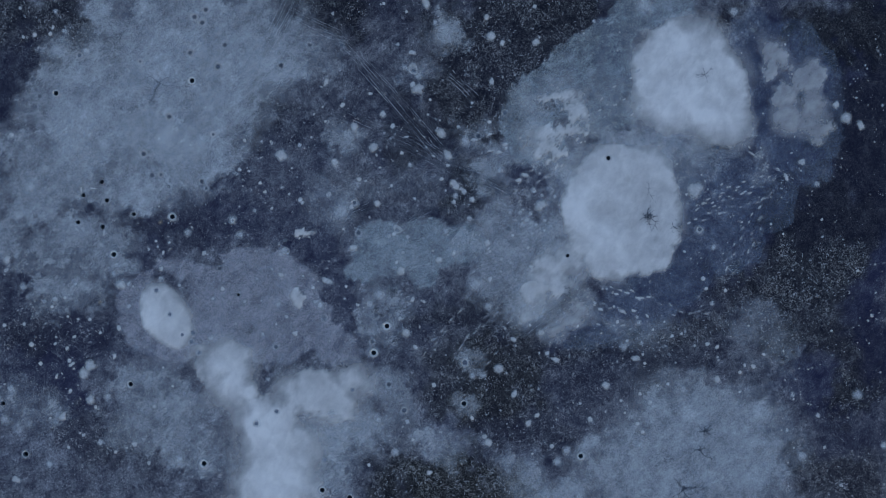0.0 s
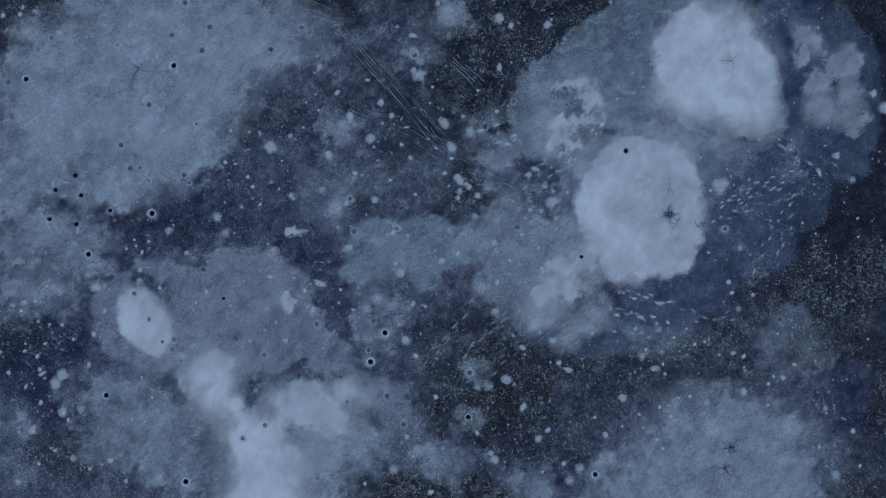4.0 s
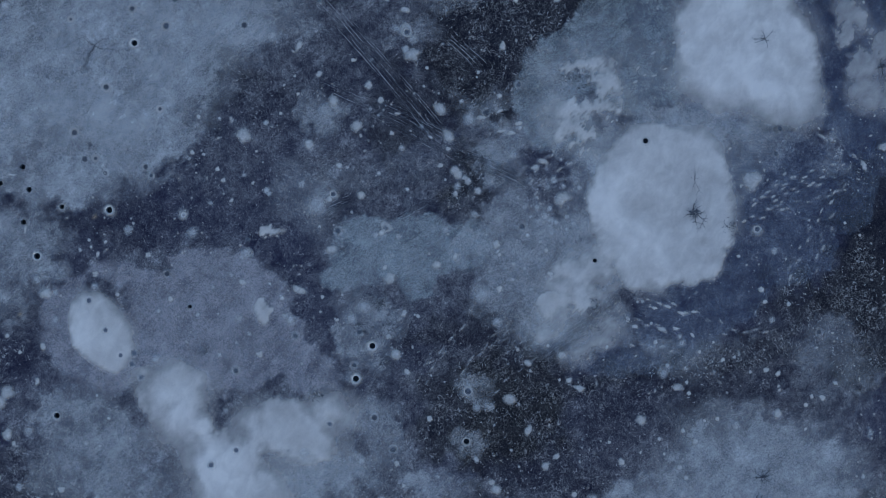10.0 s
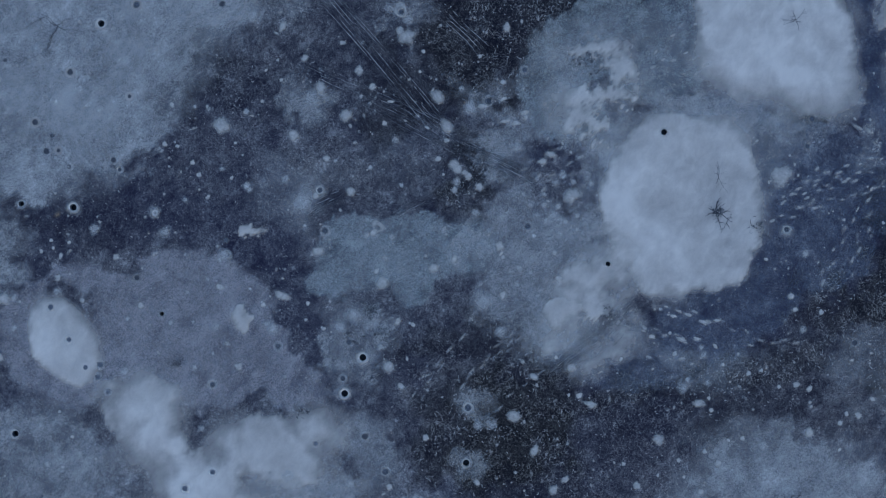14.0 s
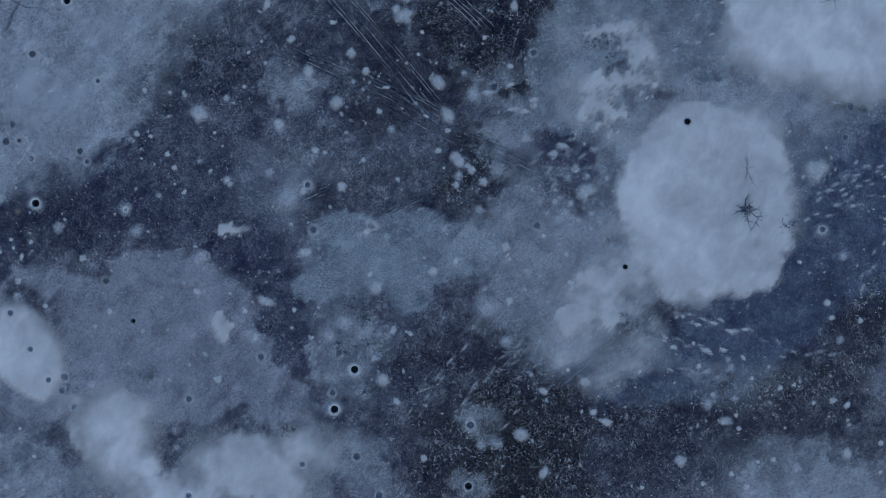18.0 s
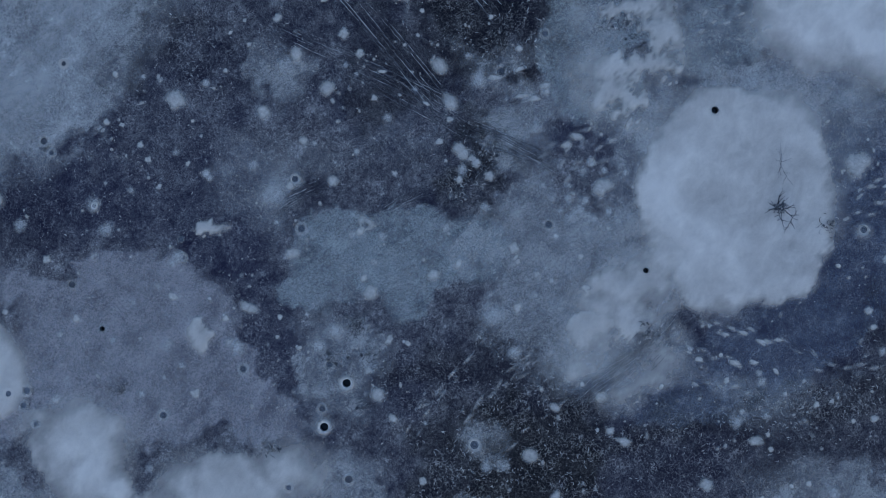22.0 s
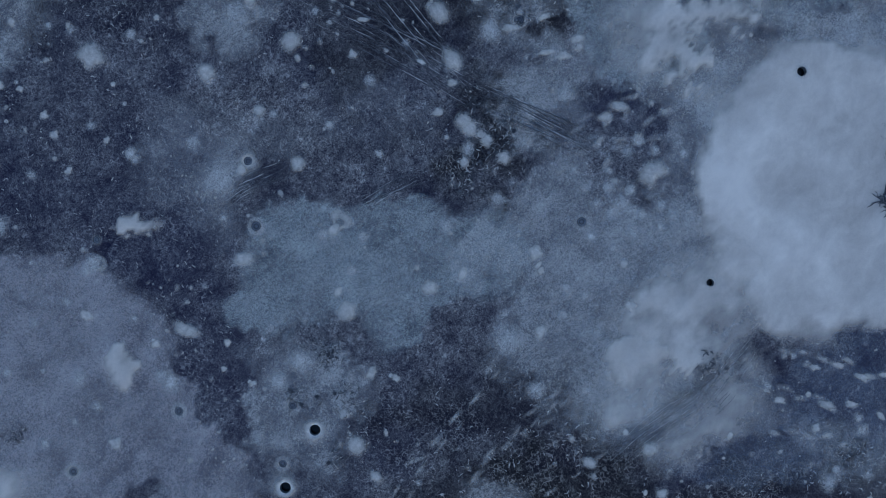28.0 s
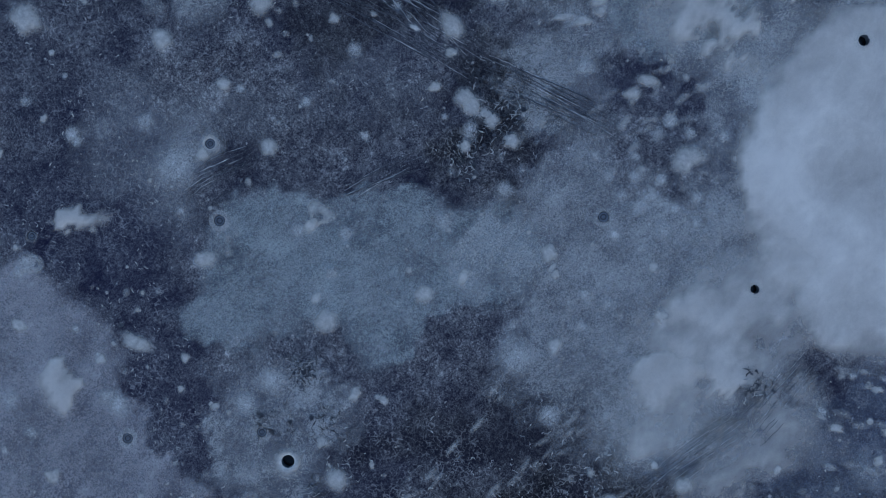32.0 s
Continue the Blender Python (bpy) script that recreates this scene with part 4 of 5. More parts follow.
snow_patch("snow_veil", "splashed slush round a pair of auger holes", [
    (-2.71, -2.18, 0.71, 0.53, -0),
    (-3.24, -2.91, 0.59, 0.71, -0),
    (-2.70, -3.49, 0.65, 0.65, -0),
    (-2.05, -2.65, 0.59, 0.71, -0),
    (-3.11, -3.97, 0.71, 0.48, -0),
], 0.42, 1.10, 37, VEIL, 0.0092, 0.002, 0.35, 0.3, fuzzy=0.300, mottle=0.3, category="snow veil")
snow_patch("snow_veil", "splashed slush round an auger hole", [
    (1.04, -5.23, 0.64, 0.51, -0),
    (1.46, -5.73, 0.33, 0.27, -0),
], 0.280, 0.800, 40, VEIL, 0.0096, 0.002, 0.15, 0.2, fuzzy=0.200, mottle=0.3, category="snow veil")
snow_patch("snow_veil", "splashed slush round an auger hole", [
    (0.99, -7.16, 0.61, 0.45, -0),
], 0.240, 0.800, 43, VEIL, 0.0100, 0.002, 0.15, 0.2, fuzzy=0.200, mottle=0.3, category="snow veil")
snow_patch("snow_veil", "smoky patch of snow round an old hole", [
    (-2.54, -6.20, 0.84, 0.77, -0),
    (-2.06, -6.98, 0.65, 0.67, -0),
    (-1.77, -7.43, 0.56, 0.45, -0),
], 0.300, 0.900, 46, VEIL, 0.0104, 0.002, 0.2, 0.2, fuzzy=0.150, mottle=0.3, category="snow veil")
snow_patch("snow_veil", "streaky frost below the bright drifts", [
    (-5.27, -8.52, 1.38, 0.68, -0),
    (-3.89, -8.08, 1.38, 0.57, -0),
    (-4.56, -9.44, 1.61, 0.57, -0),
    (-0.41, -8.77, 1.16, 0.56, -0),
    (-0.17, -9.68, 0.93, 0.46, -0),
], 0.34, 1.20, 49, VEIL, 0.0108, 0.002, 0.4, 0.35, fuzzy=0.300, mottle=0.3, category="snow veil")
snow_patch("snow_veil", "ragged frost patch on crusted ice", [
    (3.83, -10.44, 1.17, 0.88, -0),
    (4.60, -11.19, 1.30, 0.75, -0),
    (3.05, -9.82, 0.65, 0.38, -0),
], 0.31, 1.05, 52, VEIL, 0.0112, 0.002, 0.3, 0.3, fuzzy=0.300, mottle=0.3, category="snow veil")
snow_patch("snow_veil", "ragged frost patch on crusted ice", [
    (14.70, -3.08, 1.24, 1.04, -0),
    (15.33, -4.11, 1.05, 1.04, -0),
    (13.67, -3.86, 1.00, 0.78, -0),
], 0.14, 1.35, 55, VEIL, 0.0116, 0.002, 0.4, 0.3, fuzzy=0.350, mottle=0.3, category="snow veil")
snow_patch("snow_veil", "ragged frost patch round a refrozen hole", [
    (-4.58, 5.09, 0.69, 0.78, 30),
    (-4.11, 5.56, 0.46, 0.46, -0),
], 0.31, 0.90, 58, VEIL, 0.0120, 0.002, 0.3, 0.3, fuzzy=0.300, mottle=0.3, category="snow veil")
snow_patch("snow_veil", "ragged frost patch round a refrozen hole", [
    (1.62, 5.22, 0.76, 0.51, 20),
    (1.07, 5.39, 0.43, 0.32, -0),
    (-1.28, 8.10, 0.65, 0.49, -0),
], 0.31, 0.90, 61, VEIL, 0.0124, 0.002, 0.3, 0.3, fuzzy=0.350, mottle=0.3, category="snow veil")
snow_patch("snow_veil", "pale frost patch round old holes", [
    (-6.14, 9.21, 1.42, 1.02, -0),
    (-6.90, 9.97, 1.16, 0.89, -0),
    (0.16, 10.04, 0.84, 0.71, -0),
    (-7.95, 8.67, 1.30, 1.04, -0),
], 0.30, 1.20, 64, VEIL, 0.0128, 0.002, 0.4, 0.3, fuzzy=0.300, mottle=0.3, category="snow veil")
snow_patch("snow_veil", "ragged frost patch at the rim of the slush plate", [
    (9.54, -3.97, 1.37, 0.42, 20),
    (8.40, -3.75, 0.90, 0.37, -0),
    (9.31, -4.55, 0.68, 0.32, -0),
], 0.22, 0.90, 67, VEIL, 0.0132, 0.002, 0.25, 0.3, fuzzy=0.300, mottle=0.3, category="snow veil")
snow_patch("snow_veil", "blotchy frost on dark ice", [
    (-13.72, -6.45, 1.46, 1.03, -0),
    (-12.55, -7.75, 1.79, 1.30, -0),
    (-14.09, -8.25, 1.29, 1.03, -0),
    (-11.51, -9.30, 1.58, 1.03, -0),
    (-18.75, -7.47, 1.25, 0.77, -0),
    (-19.53, -6.43, 0.75, 0.64, -0),
], 0.32, 1.05, 70, VEIL, 0.0136, 0.002, 0.35, 0.35, fuzzy=0.350, mottle=0.6, category="snow veil")
snow_patch("snow_veil", "thin veil of snow between scraped drifts", [
    (4.93, -2.56, 1.43, 0.95, -0),
    (6.01, -2.55, 0.97, 0.84, -0),
    (3.87, -3.28, 0.71, 0.60, -0),
], 0.23, 0.90, 73, VEIL, 0.0140, 0.002, 0.3, 0.3, fuzzy=0.200, mottle=0.3, category="snow veil")
snow_patch("snow_drift", "bright wind-packed drift of white snow with feathered rim", [
    (11.21, 9.26, 1.82, 1.46, 0),
    (11.47, 7.83, 2.47, 1.98, 0),
    (10.56, 6.66, 1.82, 1.35, 0),
    (12.43, 7.18, 1.61, 2.19, 0),
    (13.03, 5.88, 1.09, 1.14, 0),
    (9.52, 8.35, 0.73, 1.56, 0),
], 0.84, 1, 76, DRIFT, 0.0265, 0.03, 0.12, 0.1, fuzzy=0.05, mottle=0.15, category="snow drift", cores=[(10.30, 9.00, 1.30, 1.30, 0.1), (10.82, 6.79, 1.56, 1.14, 0.14), (12.12, 5.88, 1.04, 0.78, 0.12)])
snow_patch("snow_drift", "bright wind-packed drift of white snow with lobed rim", [
    (6.74, 1.90, 1.27, 1.46, 0),
    (8.22, 1.59, 1.98, 2.08, 0),
    (9.39, 2.50, 1.30, 1.95, 0),
    (8.09, 0.42, 1.72, 1.61, 0),
    (7.70, -0.55, 1.14, 0.94, 0),
    (9.52, -0.23, 1.09, 1.09, 0),
    (10.25, 1.20, 0.78, 1.20, 0),
    (6.87, 0.88, 1.04, 1.09, 0),
    (7.83, 3.98, 1.35, 0.99, 0),
    (6.92, 3.20, 1.14, 0.94, 0),
    (9.39, 3.77, 1.14, 1.14, 0),
], 0.74, 0.8, 85, DRIFT, 0.0271, 0.03, 0.12, 0.12, fuzzy=0.06, mottle=0.15, category="snow drift", cores=[(6.19, 1.72, 0.94, 1.56, 0.24), (7.31, 0.42, 1.20, 0.94, 0.2), (8.35, -0.70, 0.94, 0.62, 0.12), (7.18, 3.15, 0.94, 0.94, 0.1), (9.52, 3.67, 1.04, 1.04, 0.05)])
snow_patch("snow_drift", "soft grey-white drift with a small auger hole", [
    (6.27, 0.29, 0.88, 0.68, 0),
    (5.23, -0.81, 1.14, 0.78, 0),
    (4.58, -1.27, 0.73, 0.73, 0),
    (5.93, -0.29, 0.88, 0.62, 0),
    (5.36, -1.59, 0.73, 0.42, 0),
], 0.7, 0.9, 87, DRIFT, 0.0277, 0.03, 0.2, 0.3, fuzzy=0.14, mottle=0.2, category="snow drift")
snow_patch("snow_drift", "soft grey-white drift beside a sled track", [
    (4.32, -2.16, 0.81, 0.70, 0),
    (4.06, -2.99, 0.73, 0.31, 0),
    (4.97, -2.52, 0.62, 0.34, 30),
], 0.62, 0.7, 88, DRIFT, 0.0283, 0.03, 0.2, 0.3, fuzzy=0.14, mottle=0.2, category="snow drift")
snow_patch("snow_drift", "soft grey-white drift beside a sled track", [
    (5.62, -3.41, 1.09, 0.34, 25),
    (6.30, -2.58, 0.49, 0.62, 0),
    (6.19, -3.10, 0.62, 0.42, 0),
], 0.58, 0.7, 91, DRIFT, 0.0289, 0.03, 0.2, 0.3, fuzzy=0.14, mottle=0.2, category="snow drift")
snow_patch("snow_drift", "soft grey-white drift round a crusted scar", [
    (5.23, 7.10, 1.09, 0.34, 0),
    (6.30, 6.40, 0.47, 0.73, 0),
    (5.62, 5.44, 0.88, 0.36, 0),
    (4.58, 5.44, 0.68, 0.42, 0),
    (4.58, 4.81, 0.73, 0.42, 0),
    (5.23, 4.40, 0.31, 0.47, 0),
], 0.68, 0.75, 100, DRIFT, 0.0295, 0.03, 0.2, 0.3, fuzzy=0.16, mottle=0.2, category="snow drift")
snow_patch("snow_drift", "soft grey-white drift with a forked crack", [
    (16.86, 8.09, 0.73, 0.68, 0),
    (17.12, 6.53, 0.57, 1.14, 0),
    (17.07, 5.54, 0.83, 0.62, 0),
    (16.02, 5.96, 0.83, 0.83, 0),
    (15.89, 7.05, 0.73, 0.73, 0),
    (15.37, 9.00, 0.94, 0.42, -40),
    (15.04, 8.30, 0.42, 0.68, 0),
], 0.44, 0.6, 103, DRIFT, 0.0301, 0.03, 0.15, 0.15, fuzzy=0.12, mottle=0.25, category="snow drift")
snow_patch("snow_drift", "oval bright drift of white snow with firm rim", [
    (-13.01, -2.78, 0.99, 1.35, 10),
    (-12.38, -3.41, 0.88, 1.04, 0),
], 0.78, 0.45, 106, DRIFT, 0.0307, 0.03, 0.12, 0.08, fuzzy=0.02, mottle=0.12, category="snow drift", cores=[(-13.32, -3.10, 0.52, 0.94, 0.2)])
snow_patch("snow_drift", "broad bright drift of white snow with a dimmer arm", [
    (-10.15, -5.31, 1.25, 1.14, 0),
    (-9.68, -6.48, 1.20, 0.99, 0),
    (-11.08, -4.76, 0.62, 0.39, 0),
    (-9.26, -5.80, 0.68, 1.40, 0),
    (-8.17, -7.83, 1.46, 1.09, 0),
    (-7.91, -9.34, 1.46, 1.46, 0),
    (-7.39, -10.95, 2.08, 1.46, 0),
    (-8.64, -10.95, 1.09, 1.20, 0),
    (-6.66, -9.34, 1.20, 1.46, 0),
    (-8.04, -12.07, 2.21, 0.94, 0),
    (-5.83, -6.53, 1.61, 0.83, 0),
    (-4.27, -6.11, 1.09, 0.83, 0),
    (-6.87, -6.79, 1.09, 0.73, 0),
    (-4.99, -7.26, 1.20, 0.68, 0),
], 0.7, 1, 112, DRIFT, 0.0313, 0.03, 0.2, 0.15, fuzzy=0.1, mottle=0.15, category="snow drift", cores=[(-10.04, -5.57, 1.20, 1.14, 0.22), (-9.16, -6.87, 1.14, 1.14, 0.24), (-6.35, -7.26, 1.30, 0.88, 0.12), (-8.17, -8.30, 1.56, 1.30, 0.28), (-7.65, -10.64, 1.82, 1.56, 0.28), (-4.79, -6.22, 1.04, 0.78, 0.05)])
snow_patch("snow_drift", "small firm patch of white snow on a thin veil", [
    (-6.75, -2.12, 0.25, 0.34, -0),
    (-6.54, -2.44, 0.25, 0.29, -0),
    (-6.38, -2.21, 0.17, 0.17, -0),
    (-6.51, -2.62, 0.12, 0.14, -0),
], 0.720, 0.160, 94, DRIFT, 0.0319, 0.03, 0.08, 0.08, fuzzy=0.050, mottle=0.11, category="snow drift")
snow_patch("snow_drift", "small ragged patch of white snow on dark ice", [
    (-6.48, 0.80, 0.21, 0.19, -0),
    (-6.19, 0.72, 0.19, 0.11, -0),
    (-6.63, 0.55, 0.11, 0.10, -0),
    (-6.34, 0.67, 0.15, 0.14, -0),
], 0.720, 0.140, 97, DRIFT, 0.0325, 0.03, 0.08, 0.12, fuzzy=0.120, mottle=0.11, category="snow drift")

# ---------------------------------------------------------------- auger holes
for one in HOLE_LIST:
    fishing_hole(*one)

# ---------------------------------------------------------------- tracks
sled_track("row of thin parallel sled scratches across dark ice", -4.50, 9.40, 0.45, 3.75, 0.0, 6, 0.62, 0.35, 0.6, 0.028)
sled_track("bundle of fine parallel scratches on dark ice", -2.64, 5.44, 0.81, 3.59, 0.02, 13, 0.8, 0.12, 0.3, 0.022)
sled_track("scratches that run on into a frost patch", 0.81, 3.59, 3.31, 2.45, 0.02, 9, 0.5, 0.15, 0.35, 0.02)
sled_track("dark scraped sled track across a snow drift", 3.70, -4.15, 5.53, -2.73, 0.02, 14, 0.55, 0.25, 0.45, 0.014)
sled_track("fine sled scratches across a soft drift", 5.66, -2.91, 6.77, -1.54, -0.02, 8, 0.6, 0.1, 0.4, 0.013)
sled_track("short dark scratches beside a slush plate", -4.54, 1.28, -3.30, 1.94, 0.03, 6, 0.35, 0.2, 0.45, 0.02)
sled_track("fan of thin pale scratches on frosted ice", -6.82, 11.75, -8.26, 9.05, 0.02, 7, 0.7, 0.5, 0.8, 0.022)
sled_track("thin scratches on dark ice", -7.19, 10.98, -4.26, 9.55, -0.02, 6, 0.5, 0.5, 0.7, 0.022)
sled_track("faint parallel scratches on frosted ice", -18.23, 0.05, -15.43, -0.15, 0, 5, 0.45, 0.5, 0.3, 0.02)
sled_track("row of crusted scratches on dark ice", 0.23, 8.11, 1.46, 6.87, 0.0, 4, 0.4, 0.3, 0.9, 0.03)
sled_track("short dark scratches at the rim of a slush plate", -1.63, 1.26, -0.23, 1.92, 0.02, 5, 0.3, 0.2, 0.45, 0.02)
sled_track("faint scratches on dark ice", -4.67, 6.35, -2.36, 5.36, 0, 5, 0.4, 0.5, 0.5, 0.02)

# ---------------------------------------------------------------- cracks
crack_star("dark star crack with a wet heart in white snow", 9.42, 1.46, [(95, 0.7), (10, 0.5), (200, 0.5), (300, 0.6), (340, 0.7), (150, 0.4), (255, 0.4), (60, 0.5)], 0.88, 0.036, 3, 0.139)
crack_star("forked dark crack in grey snow", 16.44, 7.02, [(45, 1), (120, 0.8), (270, 1), (200, 0.4), (320, 0.5)], 0.60, 0.045, 4, 0.069)
crack_star("dark star crack in a snow veil", 12.06, -8.38, [(60, 0.9), (150, 0.8), (200, 0.6), (250, 0.5), (320, 0.7), (10, 0.6), (105, 0.5)], 0.60, 0.045, 5, 0.093)
crack_star("long jagged dark crack in a snow veil", 11.81, -9.25, [(160, 1.2), (338, 1.3), (110, 0.5), (20, 0.6)], 0.69, 0.045, 6, 0.046)
crack_star("dark star crack in a snow veil", 11.05, -11.01, [(140, 0.8), (0, 1.6), (250, 0.9), (20, 0.6), (310, 0.6)], 0.88, 0.045, 7, 0.104)
crack_star("faint long curving cracks in a snow veil", -13.04, 7.66, [(195, 1), (225, 1.3), (265, 0.7), (330, 0.8), (70, 0.7), (160, 0.5)], 1.80, 0.022, 8, 0.000)
crack_star("broken dark fissure in white snow", 9.46, 2.63, [(100, 1.0), (112, 0.7), (275, 0.9), (260, 0.5)], 0.67, 0.014, 9, 0.000)
crack_star("thin fissure below a star crack", 9.74, 1.11, [(80, 0.8), (255, 0.9), (300, 0.6)], 0.43, 0.02, 10, 0.000)
crack_star("faint cracks in white snow", 12.04, 8.01, [(30, 0.9), (100, 0.7), (160, 1), (220, 0.9), (300, 0.8)], 0.51, 0.022, 11, 0.000)
crust_scar("splashed slush frozen rough beside an auger hole", -2.32, -1.91, 0.37, 24, 40)
crust_scar("splashed slush frozen rough beside an auger hole", -2.09, -4.11, 0.24, 12, 41)
crust_scar("splashed slush frozen rough beside an auger hole", -2.91, -2.79, 0.44, 20, 42)
crust_scar("splashed slush frozen rough beside an auger hole", -1.83, -2.87, 0.37, 18, 43)
crust_scar("broken crust round frozen clumps", 1.05, 2.60, 0.50, 26, 44)
crust_scar("broken crust round frozen clumps", 0.52, 1.74, 0.31, 14, 45)
crust_scar("broken crust round frozen clumps", 0.76, 3.46, 0.39, 16, 46)
crust_scar("dark wet crust at the heart of a star crack", 9.45, 1.48, 0.16, 26, 47)
crust_scar("thin veined cracks at the rim of a bright drift", 10.84, 0.96, 0.37, 18, 48)
crust_scar("dark broken crust in grey snow", 4.71, 6.52, 0.50, 26, 49)
crust_scar("dark broken crust in grey snow", 5.42, 6.32, 0.46, 24, 50)
crust_scar("dark broken crust in grey snow", 4.91, 6.61, 0.28, 10, 51)
crust_scar("dark broken crust in a scraped drift", 5.78, -2.02, 0.36, 24, 52)
crust_scar("dark crusted scar on dark ice", 8.80, -3.88, 0.36, 22, 53)
crust_scar("broken crust round frozen clumps", 1.24, 2.65, 0.55, 30, 54)
crust_scar("broken crust round frozen clumps", 0.65, 2.17, 0.43, 20, 55)
crust_scar("broken crust round frozen clumps", 0.70, 3.29, 0.36, 14, 56)
crust_scar("dark crusted scar on the slush plate", 15.72, 3.30, 0.46, 22, 57)
crust_scar("crust ring round a refrozen hole", 1.62, 5.20, 0.42, 18, 58)
crust_scar("crust ring round a refrozen hole", -2.32, -1.95, 0.19, 14, 59)
crust_scar("dark broken crust in frost", 14.92, -4.39, 0.32, 14, 60)
crust_scar("dark broken crust at the rim of a drift", -4.71, -5.40, 0.28, 12, 61)
crust_scar("dark broken crust on frosted ice", 16.36, -8.93, 0.28, 12, 62)
crust_scar("dark broken crust on frosted ice", -16.37, -5.07, 0.32, 12, 63)
crust_scar("dark broken crust on frosted ice", -8.94, -3.76, 0.26, 14, 64)
crust_scar("pale broken crust at the edge of the ice", 19.48, -6.83, 0.68, 26, 65)
snow_ring(-2.12, 0.85, 0.072, 0.260, .5)
snow_ring(-1.35, 8.21, 0.116, 0.278, .5)
snow_ring(-4.13, 5.23, 0.144, 0.240, .35)

# ---------------------------------------------------------------- trails of footprints: trodden snow that stayed when the rest blew off
def footprint_trail(x0, y0, x1, y1, sag, count, size=0.13, level=0.48, side=0.07, long=1.8):
    path = bend(x0, y0, x1, y1, sag, count)
    d = np.gradient(path, axis=0)
    k = np.random.default_rng(int(abs(x0 * 71 + y0 * 37) * 10) % 9999)
    for i, (p, q) in enumerate(zip(path, d)):
        a = math.atan2(q[1], q[0])
        s = (1 if i % 2 else -1) * side
        clump("footprint", "trodden snow footprint standing proud of wind-swept ice", p[0] - math.sin(a) * s + k.normal(0, 0.03), p[1] + math.cos(a) * s + k.normal(0, 0.03),
              size * k.uniform(0.75, 1.1), long, math.degrees(a) + k.normal(0, 9), level * k.uniform(0.55, 1.0), 0.15, 0.2, 0.08, CLUMP, "footprint", "trails of footprints")


footprint_trail(12.08, 2.34, 15.02, 3.43, 0, 9)
footprint_trail(11.62, 1.90, 14.66, 2.92, .02, 9)
footprint_trail(12.22, 1.62, 14.78, 2.30, -.02, 8)
footprint_trail(12.99, -0.96, 15.01, 2.60, .05, 11)
footprint_trail(13.98, -0.59, 14.64, 1.38, .03, 6)
footprint_trail(7.29, -1.68, 10.45, -2.64, .03, 8)
footprint_trail(6.95, -2.50, 8.75, -2.94, 0, 6)
footprint_trail(7.19, 6.99, 9.01, 8.13, .05, 6)
footprint_trail(7.20, 6.46, 8.69, 6.80, .04, 5)
footprint_trail(10.56, -2.96, 12.15, -2.90, 0, 5)
footprint_trail(12.49, 2.06, 14.08, 2.64, 0, 5)
footprint_trail(14.20, 4.49, 15.37, 3.57, 0, 4)
footprint_trail(13.73, 4.83, 14.55, 4.21, 0, 4)
footprint_trail(3.48, 2.21, 4.75, 3.38, 0, 5)
footprint_trail(3.35, 2.68, 4.16, 3.62, 0, 4)
footprint_trail(11.24, 1.20, 12.71, 1.67, 0, 5)
footprint_trail(7.90, 5.88, 9.03, 6.45, 0, 4)
footprint_trail(7.16, -3.43, 8.63, -3.63, 0, 5)
footprint_trail(-0.85, -4.79, 1.25, -2.36, .03, 6, .11, .34, .05, 2.2)
footprint_trail(0.75, -4.51, 2.68, -2.94, .02, 6, .11, .34, .05, 2.2)
footprint_trail(2.50, -2.94, 1.57, -3.78, 0, 3, .10, .28, .05, 2.2)
footprint_trail(-0.63, -4.87, 1.21, -2.28, .02, 6, .11, .34, .05, 2.6)
footprint_trail(0.81, -4.42, 2.47, -2.73, .02, 5, .11, .34, .04, 2.6)
footprint_trail(-0.41, -4.13, 0.47, -3.37, 0, 3, .10, .28, .05, 2.6)
footprint_trail(1.99, -5.25, 3.47, -4.08, .02, 4, .10, .28, .05, 2.6)
footprint_trail(2.18, -1.77, 3.07, -0.25, .03, 5, .10, .32, .05, 2.2)
footprint_trail(2.89, -3.09, 3.55, -2.25, .0, 3, .10, .3, .05, 2.2)
footprint_trail(2.51, 2.09, 4.33, 2.77, .02, 5, .12, .3, .08, 2.4)
footprint_trail(2.83, 2.93, 3.98, 3.51, .02, 4, .12, .3, .06, 2.4)
footprint_trail(3.68, 1.43, 5.16, 1.77, .0, 5, .10, .3, .09, 1.6)
footprint_trail(6.90, 6.74, 8.08, 7.27, .0, 4, .10, .26, .08, 2.4)

# ---------------------------------------------------------------- clumps and smudges
spot(-2.25, 0.70, 0.17, 1.3, 40)
haze_spot(-2.47, 0.61, 0.20, 1.2, 20)
spot(-16.65, 2.73, 0.104, 2.4, 88)
spot(-16.10, 2.79, 0.089, 3.2, -3)
spot(-16.85, 0.90, 0.104, 2.2, -50)
spot(-15.60, 0.74, 0.118, 2.2, 85)
spot(-7.43, 4.31, 0.370)
haze_spot(-6.41, 8.02, 0.312)
spot(-9.13, 5.00, 0.133)
spot(-9.36, 3.66, 0.133)
spot(-8.93, 3.59, 0.104)
haze_spot(-13.57, 8.54, 0.156)
haze_spot(-12.90, 9.79, 0.156)
haze_spot(-17.81, 5.21, 0.156)
haze_spot(-17.33, 5.39, 0.156)
haze_spot(-16.72, 6.59, 0.156)
spot(2.22, 9.80, 0.296)
spot(2.73, 9.48, 0.192)
spot(4.28, 9.52, 0.237)
spot(2.24, 7.70, 0.192, 1.4, 90)
spot(-1.42, 9.04, 0.192, 1.3, 0)
spot(-1.15, 7.36, 0.355, 1.2, 20)
spot(-1.38, 7.56, 0.207)
spot(-5.38, 7.69, 0.207, 1.3, 70)
